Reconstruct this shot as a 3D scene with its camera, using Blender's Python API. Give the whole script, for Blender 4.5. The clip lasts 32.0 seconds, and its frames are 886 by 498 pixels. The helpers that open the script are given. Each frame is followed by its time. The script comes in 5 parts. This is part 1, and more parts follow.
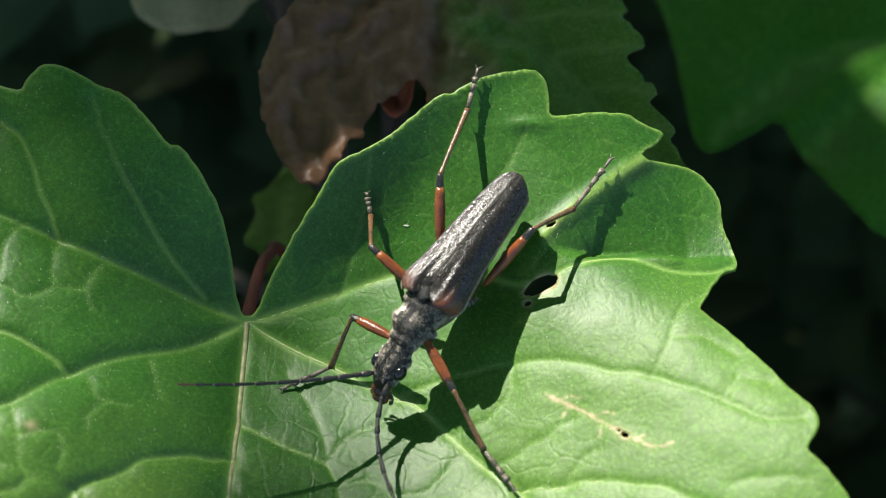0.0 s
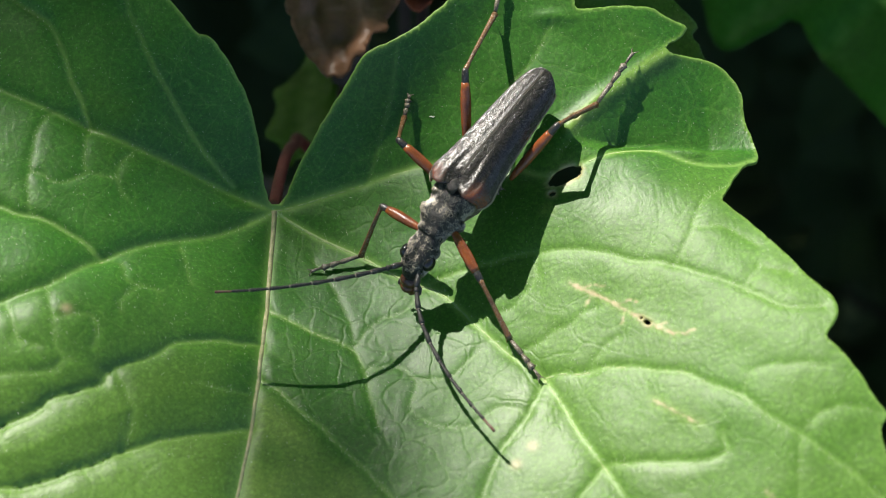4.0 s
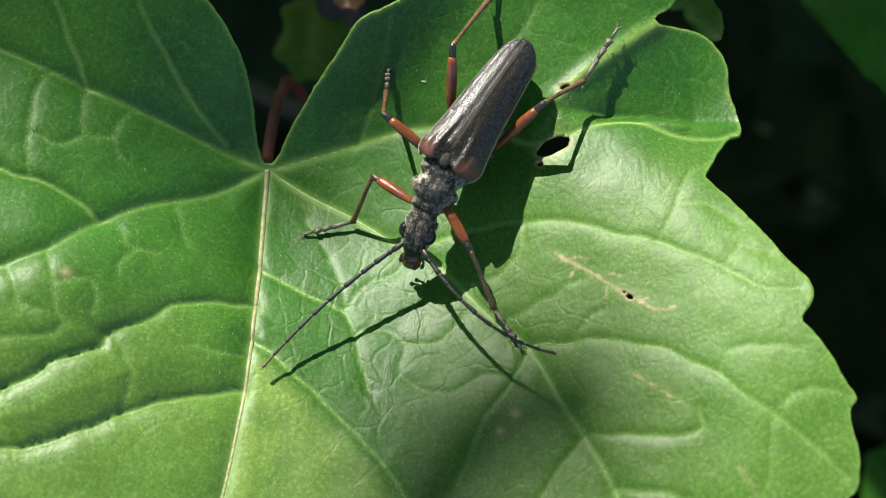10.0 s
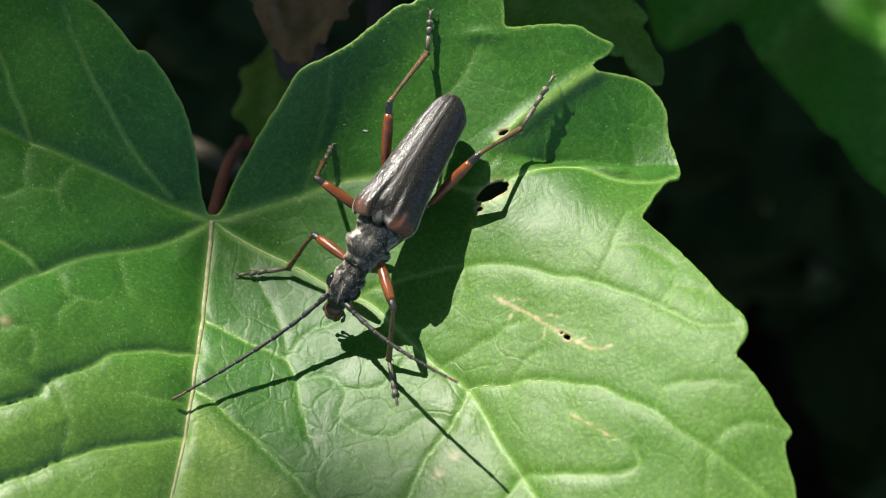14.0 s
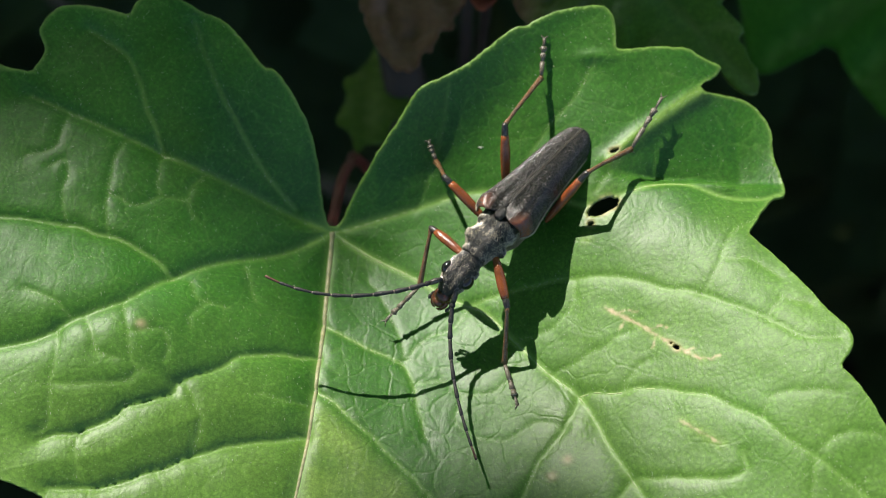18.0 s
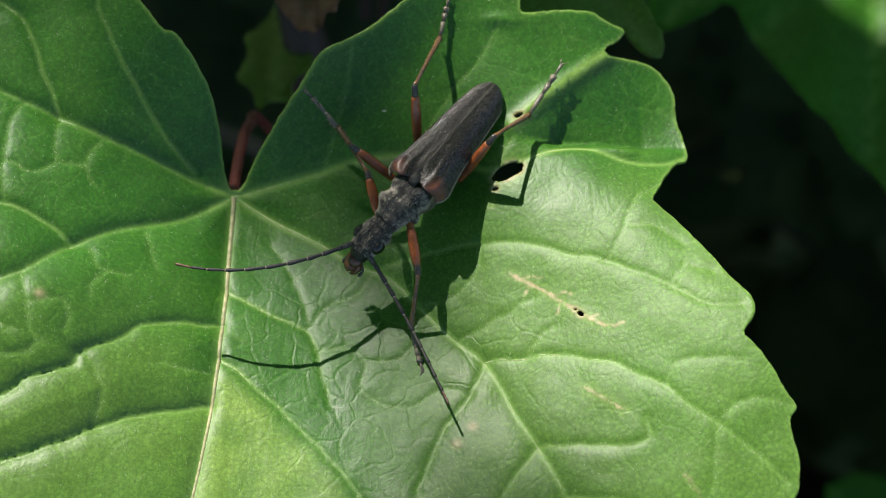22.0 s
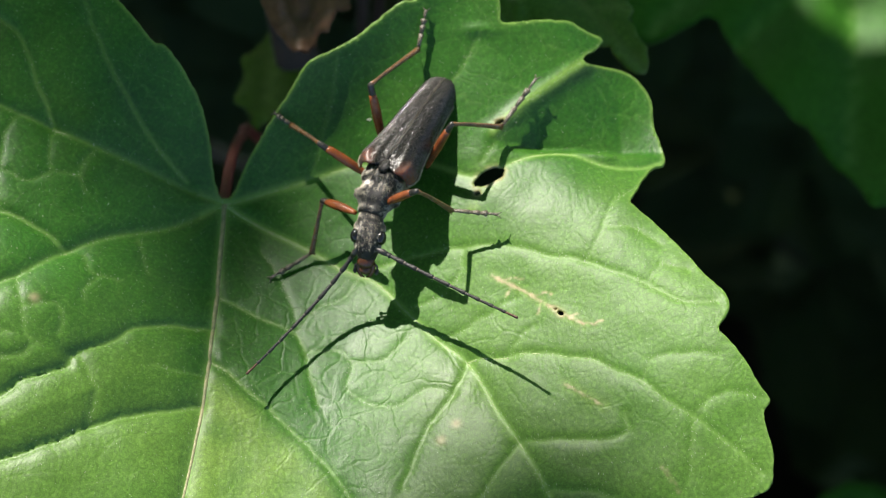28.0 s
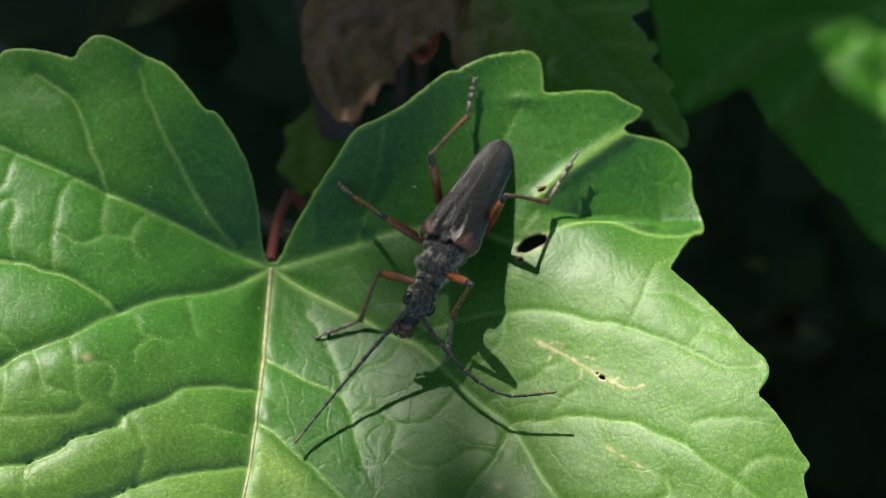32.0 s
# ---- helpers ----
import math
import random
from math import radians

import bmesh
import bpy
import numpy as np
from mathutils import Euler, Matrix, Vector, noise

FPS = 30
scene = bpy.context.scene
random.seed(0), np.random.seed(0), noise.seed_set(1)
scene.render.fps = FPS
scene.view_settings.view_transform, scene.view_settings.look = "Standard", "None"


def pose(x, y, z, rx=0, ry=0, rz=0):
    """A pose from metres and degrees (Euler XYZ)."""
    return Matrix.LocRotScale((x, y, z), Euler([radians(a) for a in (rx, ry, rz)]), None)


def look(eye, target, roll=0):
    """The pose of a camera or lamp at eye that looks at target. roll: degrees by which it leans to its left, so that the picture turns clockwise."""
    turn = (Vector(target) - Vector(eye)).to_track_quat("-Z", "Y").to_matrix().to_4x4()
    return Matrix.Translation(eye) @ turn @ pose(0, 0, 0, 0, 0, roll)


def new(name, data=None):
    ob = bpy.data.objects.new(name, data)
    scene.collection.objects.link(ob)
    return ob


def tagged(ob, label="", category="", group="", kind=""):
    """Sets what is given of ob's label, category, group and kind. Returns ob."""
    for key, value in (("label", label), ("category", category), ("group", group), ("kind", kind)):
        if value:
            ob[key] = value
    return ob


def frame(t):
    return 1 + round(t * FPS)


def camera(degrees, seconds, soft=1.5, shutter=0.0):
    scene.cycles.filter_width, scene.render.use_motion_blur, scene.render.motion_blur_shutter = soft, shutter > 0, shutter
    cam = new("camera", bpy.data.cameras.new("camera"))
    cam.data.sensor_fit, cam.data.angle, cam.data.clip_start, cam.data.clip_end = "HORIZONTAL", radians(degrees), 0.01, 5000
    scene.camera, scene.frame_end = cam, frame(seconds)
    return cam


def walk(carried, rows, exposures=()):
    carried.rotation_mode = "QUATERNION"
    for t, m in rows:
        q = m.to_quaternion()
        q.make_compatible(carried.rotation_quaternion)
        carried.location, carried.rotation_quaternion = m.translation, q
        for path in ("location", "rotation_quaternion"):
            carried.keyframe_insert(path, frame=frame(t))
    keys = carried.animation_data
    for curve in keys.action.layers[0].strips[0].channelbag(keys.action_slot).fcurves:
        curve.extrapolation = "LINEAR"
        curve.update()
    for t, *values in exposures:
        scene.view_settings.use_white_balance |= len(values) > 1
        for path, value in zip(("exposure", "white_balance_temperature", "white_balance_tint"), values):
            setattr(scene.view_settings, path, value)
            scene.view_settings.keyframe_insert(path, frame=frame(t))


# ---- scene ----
# Camera: a hand-held close-up lens about 13 cm above the leaf.
cam = camera(30, 32.0, 1.0, 0.0)
PATH = [
    (0, pose(0.00317, -0.05217, 0.10813, 28.844, 5.084, -1.081)),
    (0.5, pose(0.00263, -0.05217, 0.10861, 28.299, 5.060, -0.966)),
    (1, pose(0.00007, -0.05283, 0.10854, 27.044, 5.377, -0.241)),
    (1.5, pose(-0.00023, -0.05454, 0.10802, 27.017, 6.270, 0.099)),
    (2, pose(0.00089, -0.05426, 0.10863, 26.946, 5.930, -0.235)),
    (2.5, pose(0.00088, -0.05429, 0.10894, 27.133, 5.008, -0.271)),
    (3, pose(-0.00016, -0.05337, 0.10991, 26.161, 4.914, -0.281)),
    (3.5, pose(0.00110, -0.05415, 0.10942, 25.532, 4.976, -0.476)),
    (5.5, pose(0.00124, -0.05303, 0.11119, 26.102, 3.783, -1.087)),
    (6, pose(0.00021, -0.05215, 0.11213, 25.387, 4.576, -0.649)),
    (6.5, pose(-0.00066, -0.05181, 0.11294, 25.117, 5.086, -0.226)),
    (7, pose(-0.00049, -0.05175, 0.11329, 25.090, 3.897, -0.678)),
    (7.5, pose(-0.00113, -0.04947, 0.11470, 24.024, 3.626, -0.335)),
    (8, pose(-0.00102, -0.04751, 0.11606, 22.610, 3.795, 0.166)),
    (8.5, pose(-0.00029, -0.04521, 0.11710, 21.039, 3.454, 0.084)),
    (9, pose(0.00043, -0.04583, 0.11751, 20.915, 3.318, 0.003)),
    (9.5, pose(0.00005, -0.04746, 0.11633, 21.187, 3.707, 0.016)),
    (10, pose(-0.00024, -0.04727, 0.11635, 20.434, 3.185, -0.073)),
    (10.5, pose(0.00119, -0.04663, 0.11665, 20.400, 2.720, -0.471)),
    (11, pose(0.00186, -0.04402, 0.11754, 19.422, 2.656, -0.185)),
    (11.5, pose(0.00218, -0.04664, 0.11731, 20.098, 2.908, -0.345)),
    (12, pose(0.00188, -0.04731, 0.11751, 19.974, 3.116, -0.247)),
    (12.5, pose(0.00069, -0.04808, 0.11696, 19.745, 2.714, -0.377)),
    (13, pose(0.00105, -0.04891, 0.11664, 19.263, 3.046, -0.338)),
    (13.5, pose(0.00285, -0.05024, 0.11592, 20.509, 3.610, -0.344)),
    (14, pose(0.00608, -0.05128, 0.11490, 23.801, 4.275, -0.587)),
    (14.5, pose(0.01185, -0.05499, 0.11344, 25.745, 5.413, -0.039)),
    (15, pose(0.01456, -0.06150, 0.11381, 26.808, 7.836, -1.417)),
    (15.5, pose(0.00881, -0.05976, 0.11766, 27.369, 8.659, 1.347)),
    (17.5, pose(0.00312, -0.05394, 0.11936, 25.331, 6.955, 1.130)),
    (18, pose(0.00233, -0.05440, 0.11989, 24.756, 5.918, 0.988)),
    (18.5, pose(0.00191, -0.05457, 0.11976, 23.889, 4.915, 0.684)),
    (19, pose(0.00152, -0.05376, 0.12026, 23.462, 4.066, 0.354)),
    (19.5, pose(0.00197, -0.05363, 0.12044, 24.188, 3.336, -0.129)),
    (20, pose(0.00164, -0.05329, 0.12055, 24.504, 3.173, -0.204)),
    (20.5, pose(0.00099, -0.05318, 0.12041, 24.531, 2.947, -0.251)),
    (21, pose(0.00104, -0.05221, 0.12061, 23.912, 2.473, -0.496)),
    (21.5, pose(0.00136, -0.05144, 0.12067, 22.787, 2.201, -0.654)),
    (22, pose(0.00143, -0.05177, 0.12031, 22.349, 2.571, -0.633)),
    (22.5, pose(0.00047, -0.05143, 0.12086, 23.617, 3.140, -0.100)),
    (23, pose(0.00088, -0.05299, 0.12056, 22.922, 4.062, 0.034)),
    (23.5, pose(0.00055, -0.05225, 0.12128, 22.933, 4.518, 0.092)),
    (24, pose(0.00106, -0.05121, 0.12207, 23.363, 4.841, 0.017)),
    (24.5, pose(0.00244, -0.04854, 0.12362, 22.676, 3.873, -0.140)),
    (26.5, pose(0.00163, -0.05024, 0.12519, 23.401, 3.074, -0.086)),
    (27, pose(0.00190, -0.05170, 0.12458, 22.778, 2.687, -0.290)),
    (27.5, pose(0.00239, -0.05354, 0.12359, 22.644, 2.815, -0.401)),
    (28, pose(0.00348, -0.05515, 0.12275, 23.345, 3.042, -1.026)),
    (28.5, pose(0.00445, -0.05653, 0.12189, 24.054, 3.543, -1.303)),
    (29, pose(0.00422, -0.05637, 0.12211, 23.995, 4.378, -0.862)),
    (29.5, pose(0.00417, -0.05699, 0.12224, 23.854, 5.172, -0.410)),
    (30, pose(0.00377, -0.05815, 0.12219, 24.055, 5.385, -0.148)),
    (30.5, pose(0.00312, -0.05826, 0.12274, 24.265, 5.074, -0.178)),
    (31, pose(0.00272, -0.05753, 0.12347, 24.453, 4.561, -0.321)),
    (31.5, pose(0.00198, -0.05679, 0.12432, 25.199, 3.949, -0.499)),
    (32, pose(0.00161, -0.05639, 0.12527, 25.699, 3.476, -0.320)),
]
EXPOSURE = [(0.0, 1.21), (1.5, 1.06), (6.0, 1.12), (9.0, 1.13), (12.0, 1.12), (14.0, 1.02), (20.0, 0.95), (24.0, 1.0), (27.0, 1.07), (32.0, 1.05)]
walk(cam, PATH, EXPOSURE)
cam.data.dof.use_dof = True
cam.data.dof.focus_distance = 0.127
cam.data.dof.aperture_fstop = 36.0

# ---- light: one sun through a gap in the leaves overhead, and the sky ----
SUN_AZ, SUN_EL = radians(117), radians(43)
SUN = Vector((math.cos(SUN_EL) * math.cos(SUN_AZ), math.cos(SUN_EL) * math.sin(SUN_AZ), math.sin(SUN_EL)))
world = bpy.data.worlds.new("world")
scene.world = world
world.use_nodes = True
sky = world.node_tree.nodes.new("ShaderNodeTexSky")
sky.sky_type, sky.sun_disc = "NISHITA", False
sky.sun_elevation, sky.sun_rotation = SUN_EL, radians(90) - SUN_AZ
world.node_tree.links.new(sky.outputs[0], world.node_tree.nodes["Background"].inputs[0])
world.node_tree.nodes["Background"].inputs[1].default_value = 0.115
sun = new("sun", bpy.data.lights.new("sun", "SUN"))
sun.data.energy, sun.data.angle, sun.data.color = 4.9, radians(0.53), (1.0, 0.94, 0.85)
sun.matrix_world = look(SUN, (0, 0, 0))

MM = 0.001


# ---- materials ----
def nodes_of(name):
    m = bpy.data.materials.new(name)
    m.use_nodes = True
    return m, m.node_tree.nodes, m.node_tree.links, m.node_tree.nodes["Principled BSDF"]


def add(nodes, kind, **values):
    n = nodes.new(kind)
    for key, v in values.items():
        if key in n.inputs:
            n.inputs[key].default_value = v
    return n


def ramp(nodes, links, source, stops):
    r = nodes.new("ShaderNodeValToRGB")
    while len(r.color_ramp.elements) < len(stops):
        r.color_ramp.elements.new(0.5)
    for e, (p, c) in zip(r.color_ramp.elements, stops):
        e.position, e.color = p, (*c, 1)
    links.new(source, r.inputs[0])
    return r.outputs[0]


def mix(nodes, links, factor, a, b, blend="MIX"):
    m = nodes.new("ShaderNodeMix")
    m.data_type, m.blend_type = "RGBA", blend
    for sock, v in ((m.inputs[0], factor), (m.inputs[6], a), (m.inputs[7], b)):
        if isinstance(v, (int, float)):
            sock.default_value = v
        elif isinstance(v, tuple):
            sock.default_value = (*v, 1)
        else:
            links.new(v, sock)
    return m.outputs[2]


def math_node(nodes, links, op, a, b=0.0, clamp=False):
    m = nodes.new("ShaderNodeMath")
    m.operation, m.use_clamp = op, clamp
    for sock, v in ((m.inputs[0], a), (m.inputs[1], b)):
        if isinstance(v, (int, float)):
            sock.default_value = v
        else:
            links.new(v, sock)
    return m.outputs[0]


def bump(nodes, links, heights, strength, distance, target):
    """Stacks bump nodes, coarse to fine, and joins them to the shader's normal."""
    last = None
    for h, s, d in zip(heights, strength, distance):
        b = add(nodes, "ShaderNodeBump", Strength=s, Distance=d)
        links.new(h, b.inputs["Height"])
        if last:
            links.new(last, b.inputs["Normal"])
        last = b.outputs[0]
    links.new(last, target.inputs["Normal"])


def leaf_material(name, dark, light, vein, yellow, through_light, rough=0.42, brown=None, cell=420.0, gloss=0.5, relief=0.000022):
    m, n, l, p = nodes_of(name)
    co = n.new("ShaderNodeTexCoord").outputs["Object"]
    blotch = add(n, "ShaderNodeTexNoise", Scale=90.0, Detail=5.0, Roughness=0.6)
    grain = add(n, "ShaderNodeTexNoise", Scale=1500.0, Detail=4.0, Roughness=0.7)
    speck = add(n, "ShaderNodeTexNoise", Scale=4200.0, Detail=2.0, Roughness=0.8)
    warp = add(n, "ShaderNodeTexNoise", Scale=330.0, Detail=2.0)
    for t in (blotch, grain, speck, warp):
        l.new(co, t.inputs["Vector"])
    bent = n.new("ShaderNodeVectorMath")
    bent.operation = "MULTIPLY_ADD"
    l.new(warp.outputs["Color"], bent.inputs[0])
    bent.inputs[1].default_value = (0.0018, 0.0018, 0.0018)
    l.new(co, bent.inputs[2])
    net = add(n, "ShaderNodeTexVoronoi", Scale=cell)
    fine = add(n, "ShaderNodeTexVoronoi", Scale=cell * 3.1)
    for v in (net, fine):
        v.feature = "DISTANCE_TO_EDGE"
        l.new(bent.outputs[0], v.inputs["Vector"])
    va = n.new("ShaderNodeAttribute")
    va.attribute_name = "vein"
    ya = n.new("ShaderNodeAttribute")
    ya.attribute_name = "pale"
    sa = n.new("ShaderNodeAttribute")
    sa.attribute_name = "scar"
    base = ramp(n, l, blotch.outputs["Fac"], [(0.3, dark), (0.7, light)])
    # Pale mask leads towards yellow; the lobed leaf's mask also holds painted sunlight.
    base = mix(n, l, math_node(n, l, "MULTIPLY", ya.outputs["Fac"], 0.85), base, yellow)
    line = ramp(n, l, net.outputs["Distance"], [(0.0, (1, 1, 1)), (0.03, (0, 0, 0))])
    base = mix(n, l, math_node(n, l, "MULTIPLY", line, 0.14), base, vein)
    thin = ramp(n, l, fine.outputs["Distance"], [(0.0, (1, 1, 1)), (0.06, (0, 0, 0))])
    base = mix(n, l, math_node(n, l, "MULTIPLY", thin, 0.10), base, vein)
    base = mix(n, l, math_node(n, l, "MULTIPLY", grain.outputs["Fac"], 0.45), base, tuple(c * 0.55 for c in dark))
    hairs = ramp(n, l, speck.outputs["Fac"], [(0.3, (0.80, 0.80, 0.80)), (0.7, (1.20, 1.20, 1.20))])
    base = mix(n, l, 1.0, base, hairs, "MULTIPLY")
    dust = add(n, "ShaderNodeTexNoise", Scale=9500.0, Detail=1.0, Roughness=0.6)
    l.new(co, dust.inputs["Vector"])
    base = mix(n, l, 1.0, base, ramp(n, l, dust.outputs["Fac"], [(0.32, (0.86, 0.86, 0.86)), (0.68, (1.14, 1.14, 1.14))]), "MULTIPLY")
    areole = add(n, "ShaderNodeTexVoronoi", Scale=cell * 7.3)
    l.new(bent.outputs[0], areole.inputs["Vector"])
    base = mix(n, l, 1.0, base, ramp(n, l, areole.outputs["Distance"], [(0.05, (1.14, 1.13, 1.12)), (0.6, (0.84, 0.86, 0.84))]), "MULTIPLY")
    base = mix(n, l, va.outputs["Fac"], base, vein)
    dots = ramp(n, l, dust.outputs["Fac"], [(0.755, (0, 0, 0)), (0.79, (1, 1, 1))])
    base = mix(n, l, math_node(n, l, "MULTIPLY", dots, 0.5), base, (0.6, 0.65, 0.5))
    if brown:
        ba = n.new("ShaderNodeAttribute")
        ba.attribute_name = "brown"
        tone = mix(n, l, grain.outputs["Fac"], brown, tuple(c * 0.4 for c in brown))
        base = mix(n, l, ba.outputs["Fac"], base, tone)
    base = mix(n, l, sa.outputs["Fac"], base, mix(n, l, grain.outputs["Fac"], (0.74, 0.65, 0.42), (0.34, 0.20, 0.09)))
    l.new(base, p.inputs["Base Color"])
    r = math_node(n, l, "MULTIPLY_ADD", blotch.outputs["Fac"], 0.25)
    r.node.inputs[2].default_value = rough - 0.1
    na = n.new("ShaderNodeAttribute")
    na.attribute_name = "net"
    waxy = math_node(n, l, "SUBTRACT", r, math_node(n, l, "MULTIPLY", na.outputs["Fac"], 0.05))
    l.new(waxy, p.inputs["Roughness"])
    p.inputs["Specular IOR Level"].default_value = gloss
    soft = []
    for v, reach in ((net, 0.07), (fine, 0.12)):
        pillow = add(n, "ShaderNodeMapRange")
        pillow.interpolation_type = "SMOOTHSTEP"
        pillow.inputs["From Max"].default_value = reach
        l.new(v.outputs["Distance"], pillow.inputs["Value"])
        soft.append(pillow.outputs[0])
    net_h = math_node(n, l, "MULTIPLY", soft[0], na.outputs["Fac"])
    strands = add(n, "ShaderNodeTexNoise", Scale=2600.0, Detail=2.0, Roughness=0.6)
    lay = add(n, "ShaderNodeMapping")
    lay.inputs["Rotation"].default_value = (0, 0, 0.35)
    lay.inputs["Scale"].default_value = (1.0, 0.22, 1.0)
    l.new(bent.outputs[0], lay.inputs["Vector"])
    l.new(lay.outputs[0], strands.inputs["Vector"])
    bump(n, l, [net_h, soft[1], strands.outputs["Fac"], areole.outputs["Distance"], grain.outputs["Fac"]], [1.0, 1.0, 0.9, 0.9, 0.8], [relief, relief * 0.12, 0.000025, 0.000012, 0.00002], p)
    tr = add(n, "ShaderNodeBsdfTranslucent")
    l.new(mix(n, l, 1.0, base, (0.95, 1.0, 0.35), "MULTIPLY"), tr.inputs["Color"])
    both = add(n, "ShaderNodeMixShader", Fac=through_light)
    l.new(p.outputs[0], both.inputs[1])
    l.new(tr.outputs[0], both.inputs[2])
    l.new(both.outputs[0], n["Material Output"].inputs["Surface"])
    return m


def skin(name, colour, second, rough=0.4, scale=900.0, hair=0.0, metal=0.0, relief=0.4, sheen=0.0, spec=0.5):
    """Horny or fibrous surface: two tones of noise, pits, and fine pale hairs."""
    m, n, l, p = nodes_of(name)
    co = n.new("ShaderNodeTexCoord").outputs["Object"]
    a = add(n, "ShaderNodeTexNoise", Scale=scale, Detail=5.0, Roughness=0.65)
    b = add(n, "ShaderNodeTexNoise", Scale=scale * 11, Detail=2.0, Roughness=0.7)
    for t in (a, b):
        l.new(co, t.inputs["Vector"])
    c = mix(n, l, ramp(n, l, a.outputs["Fac"], [(0.35, (0, 0, 0)), (0.65, (1, 1, 1))]), colour, second)
    if hair:
        h = ramp(n, l, b.outputs["Fac"], [(0.56, (0, 0, 0)), (0.66, (1, 1, 1))])
        c = mix(n, l, math_node(n, l, "MULTIPLY", h, hair), c, (0.42, 0.38, 0.28))
    l.new(c, p.inputs["Base Color"])
    rr = math_node(n, l, "MULTIPLY_ADD", a.outputs["Fac"], 0.2)
    rr.node.inputs[2].default_value = rough - 0.1
    l.new(rr, p.inputs["Roughness"])
    p.inputs["Metallic"].default_value = metal
    p.inputs["Specular IOR Level"].default_value = spec
    p.inputs["Sheen Weight"].default_value = sheen
    bump(n, l, [a.outputs["Fac"], b.outputs["Fac"]], [relief, relief], [0.0002, 0.00006], p)
    return m


LEAF = leaf_material("leaf_green", (0.026, 0.130, 0.008), (0.058, 0.215, 0.016), (0.24, 0.42, 0.09), (0.30, 0.46, 0.08), 0.30, 0.48, None, 330.0, 0.45)
LEAF_DARK = leaf_material("leaf_shaded", (0.036, 0.150, 0.012), (0.058, 0.195, 0.018), (0.16, 0.34, 0.07), (0.16, 0.26, 0.05), 0.25, cell=260.0, gloss=0.12)
LEAF_RED = leaf_material("leaf_reddish", (0.07, 0.18, 0.02), (0.11, 0.24, 0.03), (0.18, 0.27, 0.08), (0.19, 0.30, 0.05), 0.25, 0.36, (0.30, 0.15, 0.08), 260.0, 0.35)
LEAF_DRY = leaf_material("leaf_dry", (0.30, 0.24, 0.13), (0.42, 0.36, 0.22), (0.45, 0.4, 0.28), (0.4, 0.35, 0.2), 0.2, 0.6, None, 300.0)
LEAF_YELLOW = leaf_material("leaf_yellow_green", (0.07, 0.16, 0.008), (0.12, 0.24, 0.015), (0.3, 0.45, 0.1), (0.3, 0.45, 0.1), 0.35, 0.5, None, 300.0, 0.3)
LEAF_HAIR = skin("leaf_hair", (0.40, 0.48, 0.28), (0.60, 0.66, 0.46), 0.4, 3000.0)
VEIN_TAN = skin("midrib_tan", (0.30, 0.28, 0.13), (0.14, 0.16, 0.06), 0.5, 1400.0, 0.3)
VEIN = skin("vein", (0.17, 0.30, 0.07), (0.28, 0.34, 0.13), 0.5, 1400.0, 0.15)
STEM_RED = skin("stem_red", (0.07, 0.013, 0.010), (0.11, 0.026, 0.019), 0.45, 500.0, 0.1)
BARK = skin("bark", (0.06, 0.045, 0.03), (0.10, 0.075, 0.05), 0.85, 300.0, 0.0, 0.0, 0.9)
SOIL = skin("soil", (0.012, 0.010, 0.007), (0.024, 0.019, 0.013), 0.95, 40.0, 0.0, 0.0, 1.0, 0.0, 0.2)
ORANGE = skin("femur_orange", (0.25, 0.068, 0.018), (0.12, 0.034, 0.012), 0.19, 900.0, 0.10)
BROWN = skin("tibia_brown", (0.16, 0.075, 0.028), (0.06, 0.030, 0.014), 0.28, 900.0, 0.45)
BLACK = skin("horn_black", (0.012, 0.011, 0.011), (0.03, 0.026, 0.024), 0.32, 1200.0, 0.25)
ANTENNA = skin("antenna_grey", (0.012, 0.012, 0.013), (0.03, 0.028, 0.028), 0.45, 1600.0, 0.2, spec=0.3)
TARSUS = skin("tarsus_downy", (0.03, 0.025, 0.018), (0.11, 0.09, 0.06), 0.4, 1500.0, 0.9)
RING = skin("antenna_ring", (0.25, 0.2, 0.15), (0.16, 0.12, 0.09), 0.5)
TIP = skin("antenna_tip", (0.12, 0.05, 0.03), (0.08, 0.03, 0.02), 0.45)
FUR = skin("pubescent_black", (0.005, 0.0045, 0.004), (0.011, 0.010, 0.008), 0.30, 1500.0, 0.05, 0.0, 1.0, 0.0, 0.45)
HAIR = skin("golden_hair", (0.20, 0.178, 0.135), (0.52, 0.47, 0.37), 0.2, 2500.0, 0.0, 0.0, 0.1, 0.0, 1.0)
DOWN = skin("silver_hair", (0.02, 0.018, 0.016), (0.09, 0.08, 0.07), 0.2, 2500.0, 0.0, 0.0, 0.1, 0.0, 0.9)
PALE_FUR = skin("pubescent_grey", (0.06, 0.05, 0.03), (0.15, 0.125, 0.07), 0.6, 1500.0, 0.8, 0.0, 0.9)
RIM = skin("rim_down", (0.14, 0.12, 0.075), (0.28, 0.24, 0.15), 0.4, 3000.0, 0.4)
SEAM = skin("seam_bronze", (0.02, 0.017, 0.013), (0.07, 0.058, 0.042), 0.4, 3000.0, 0.3)
STEM_DARK = skin("stem_dark", (0.014, 0.009, 0.007), (0.028, 0.016, 0.012), 0.7, 400.0)
EYE = skin("eye_black", (0.006, 0.006, 0.007), (0.012, 0.011, 0.010), 0.14, 2500.0, 0.0, 0.0, 0.12)
MOUTH = skin("mouth_brown", (0.11, 0.036, 0.014), (0.03, 0.010, 0.006), 0.22, 900.0, 0.08)


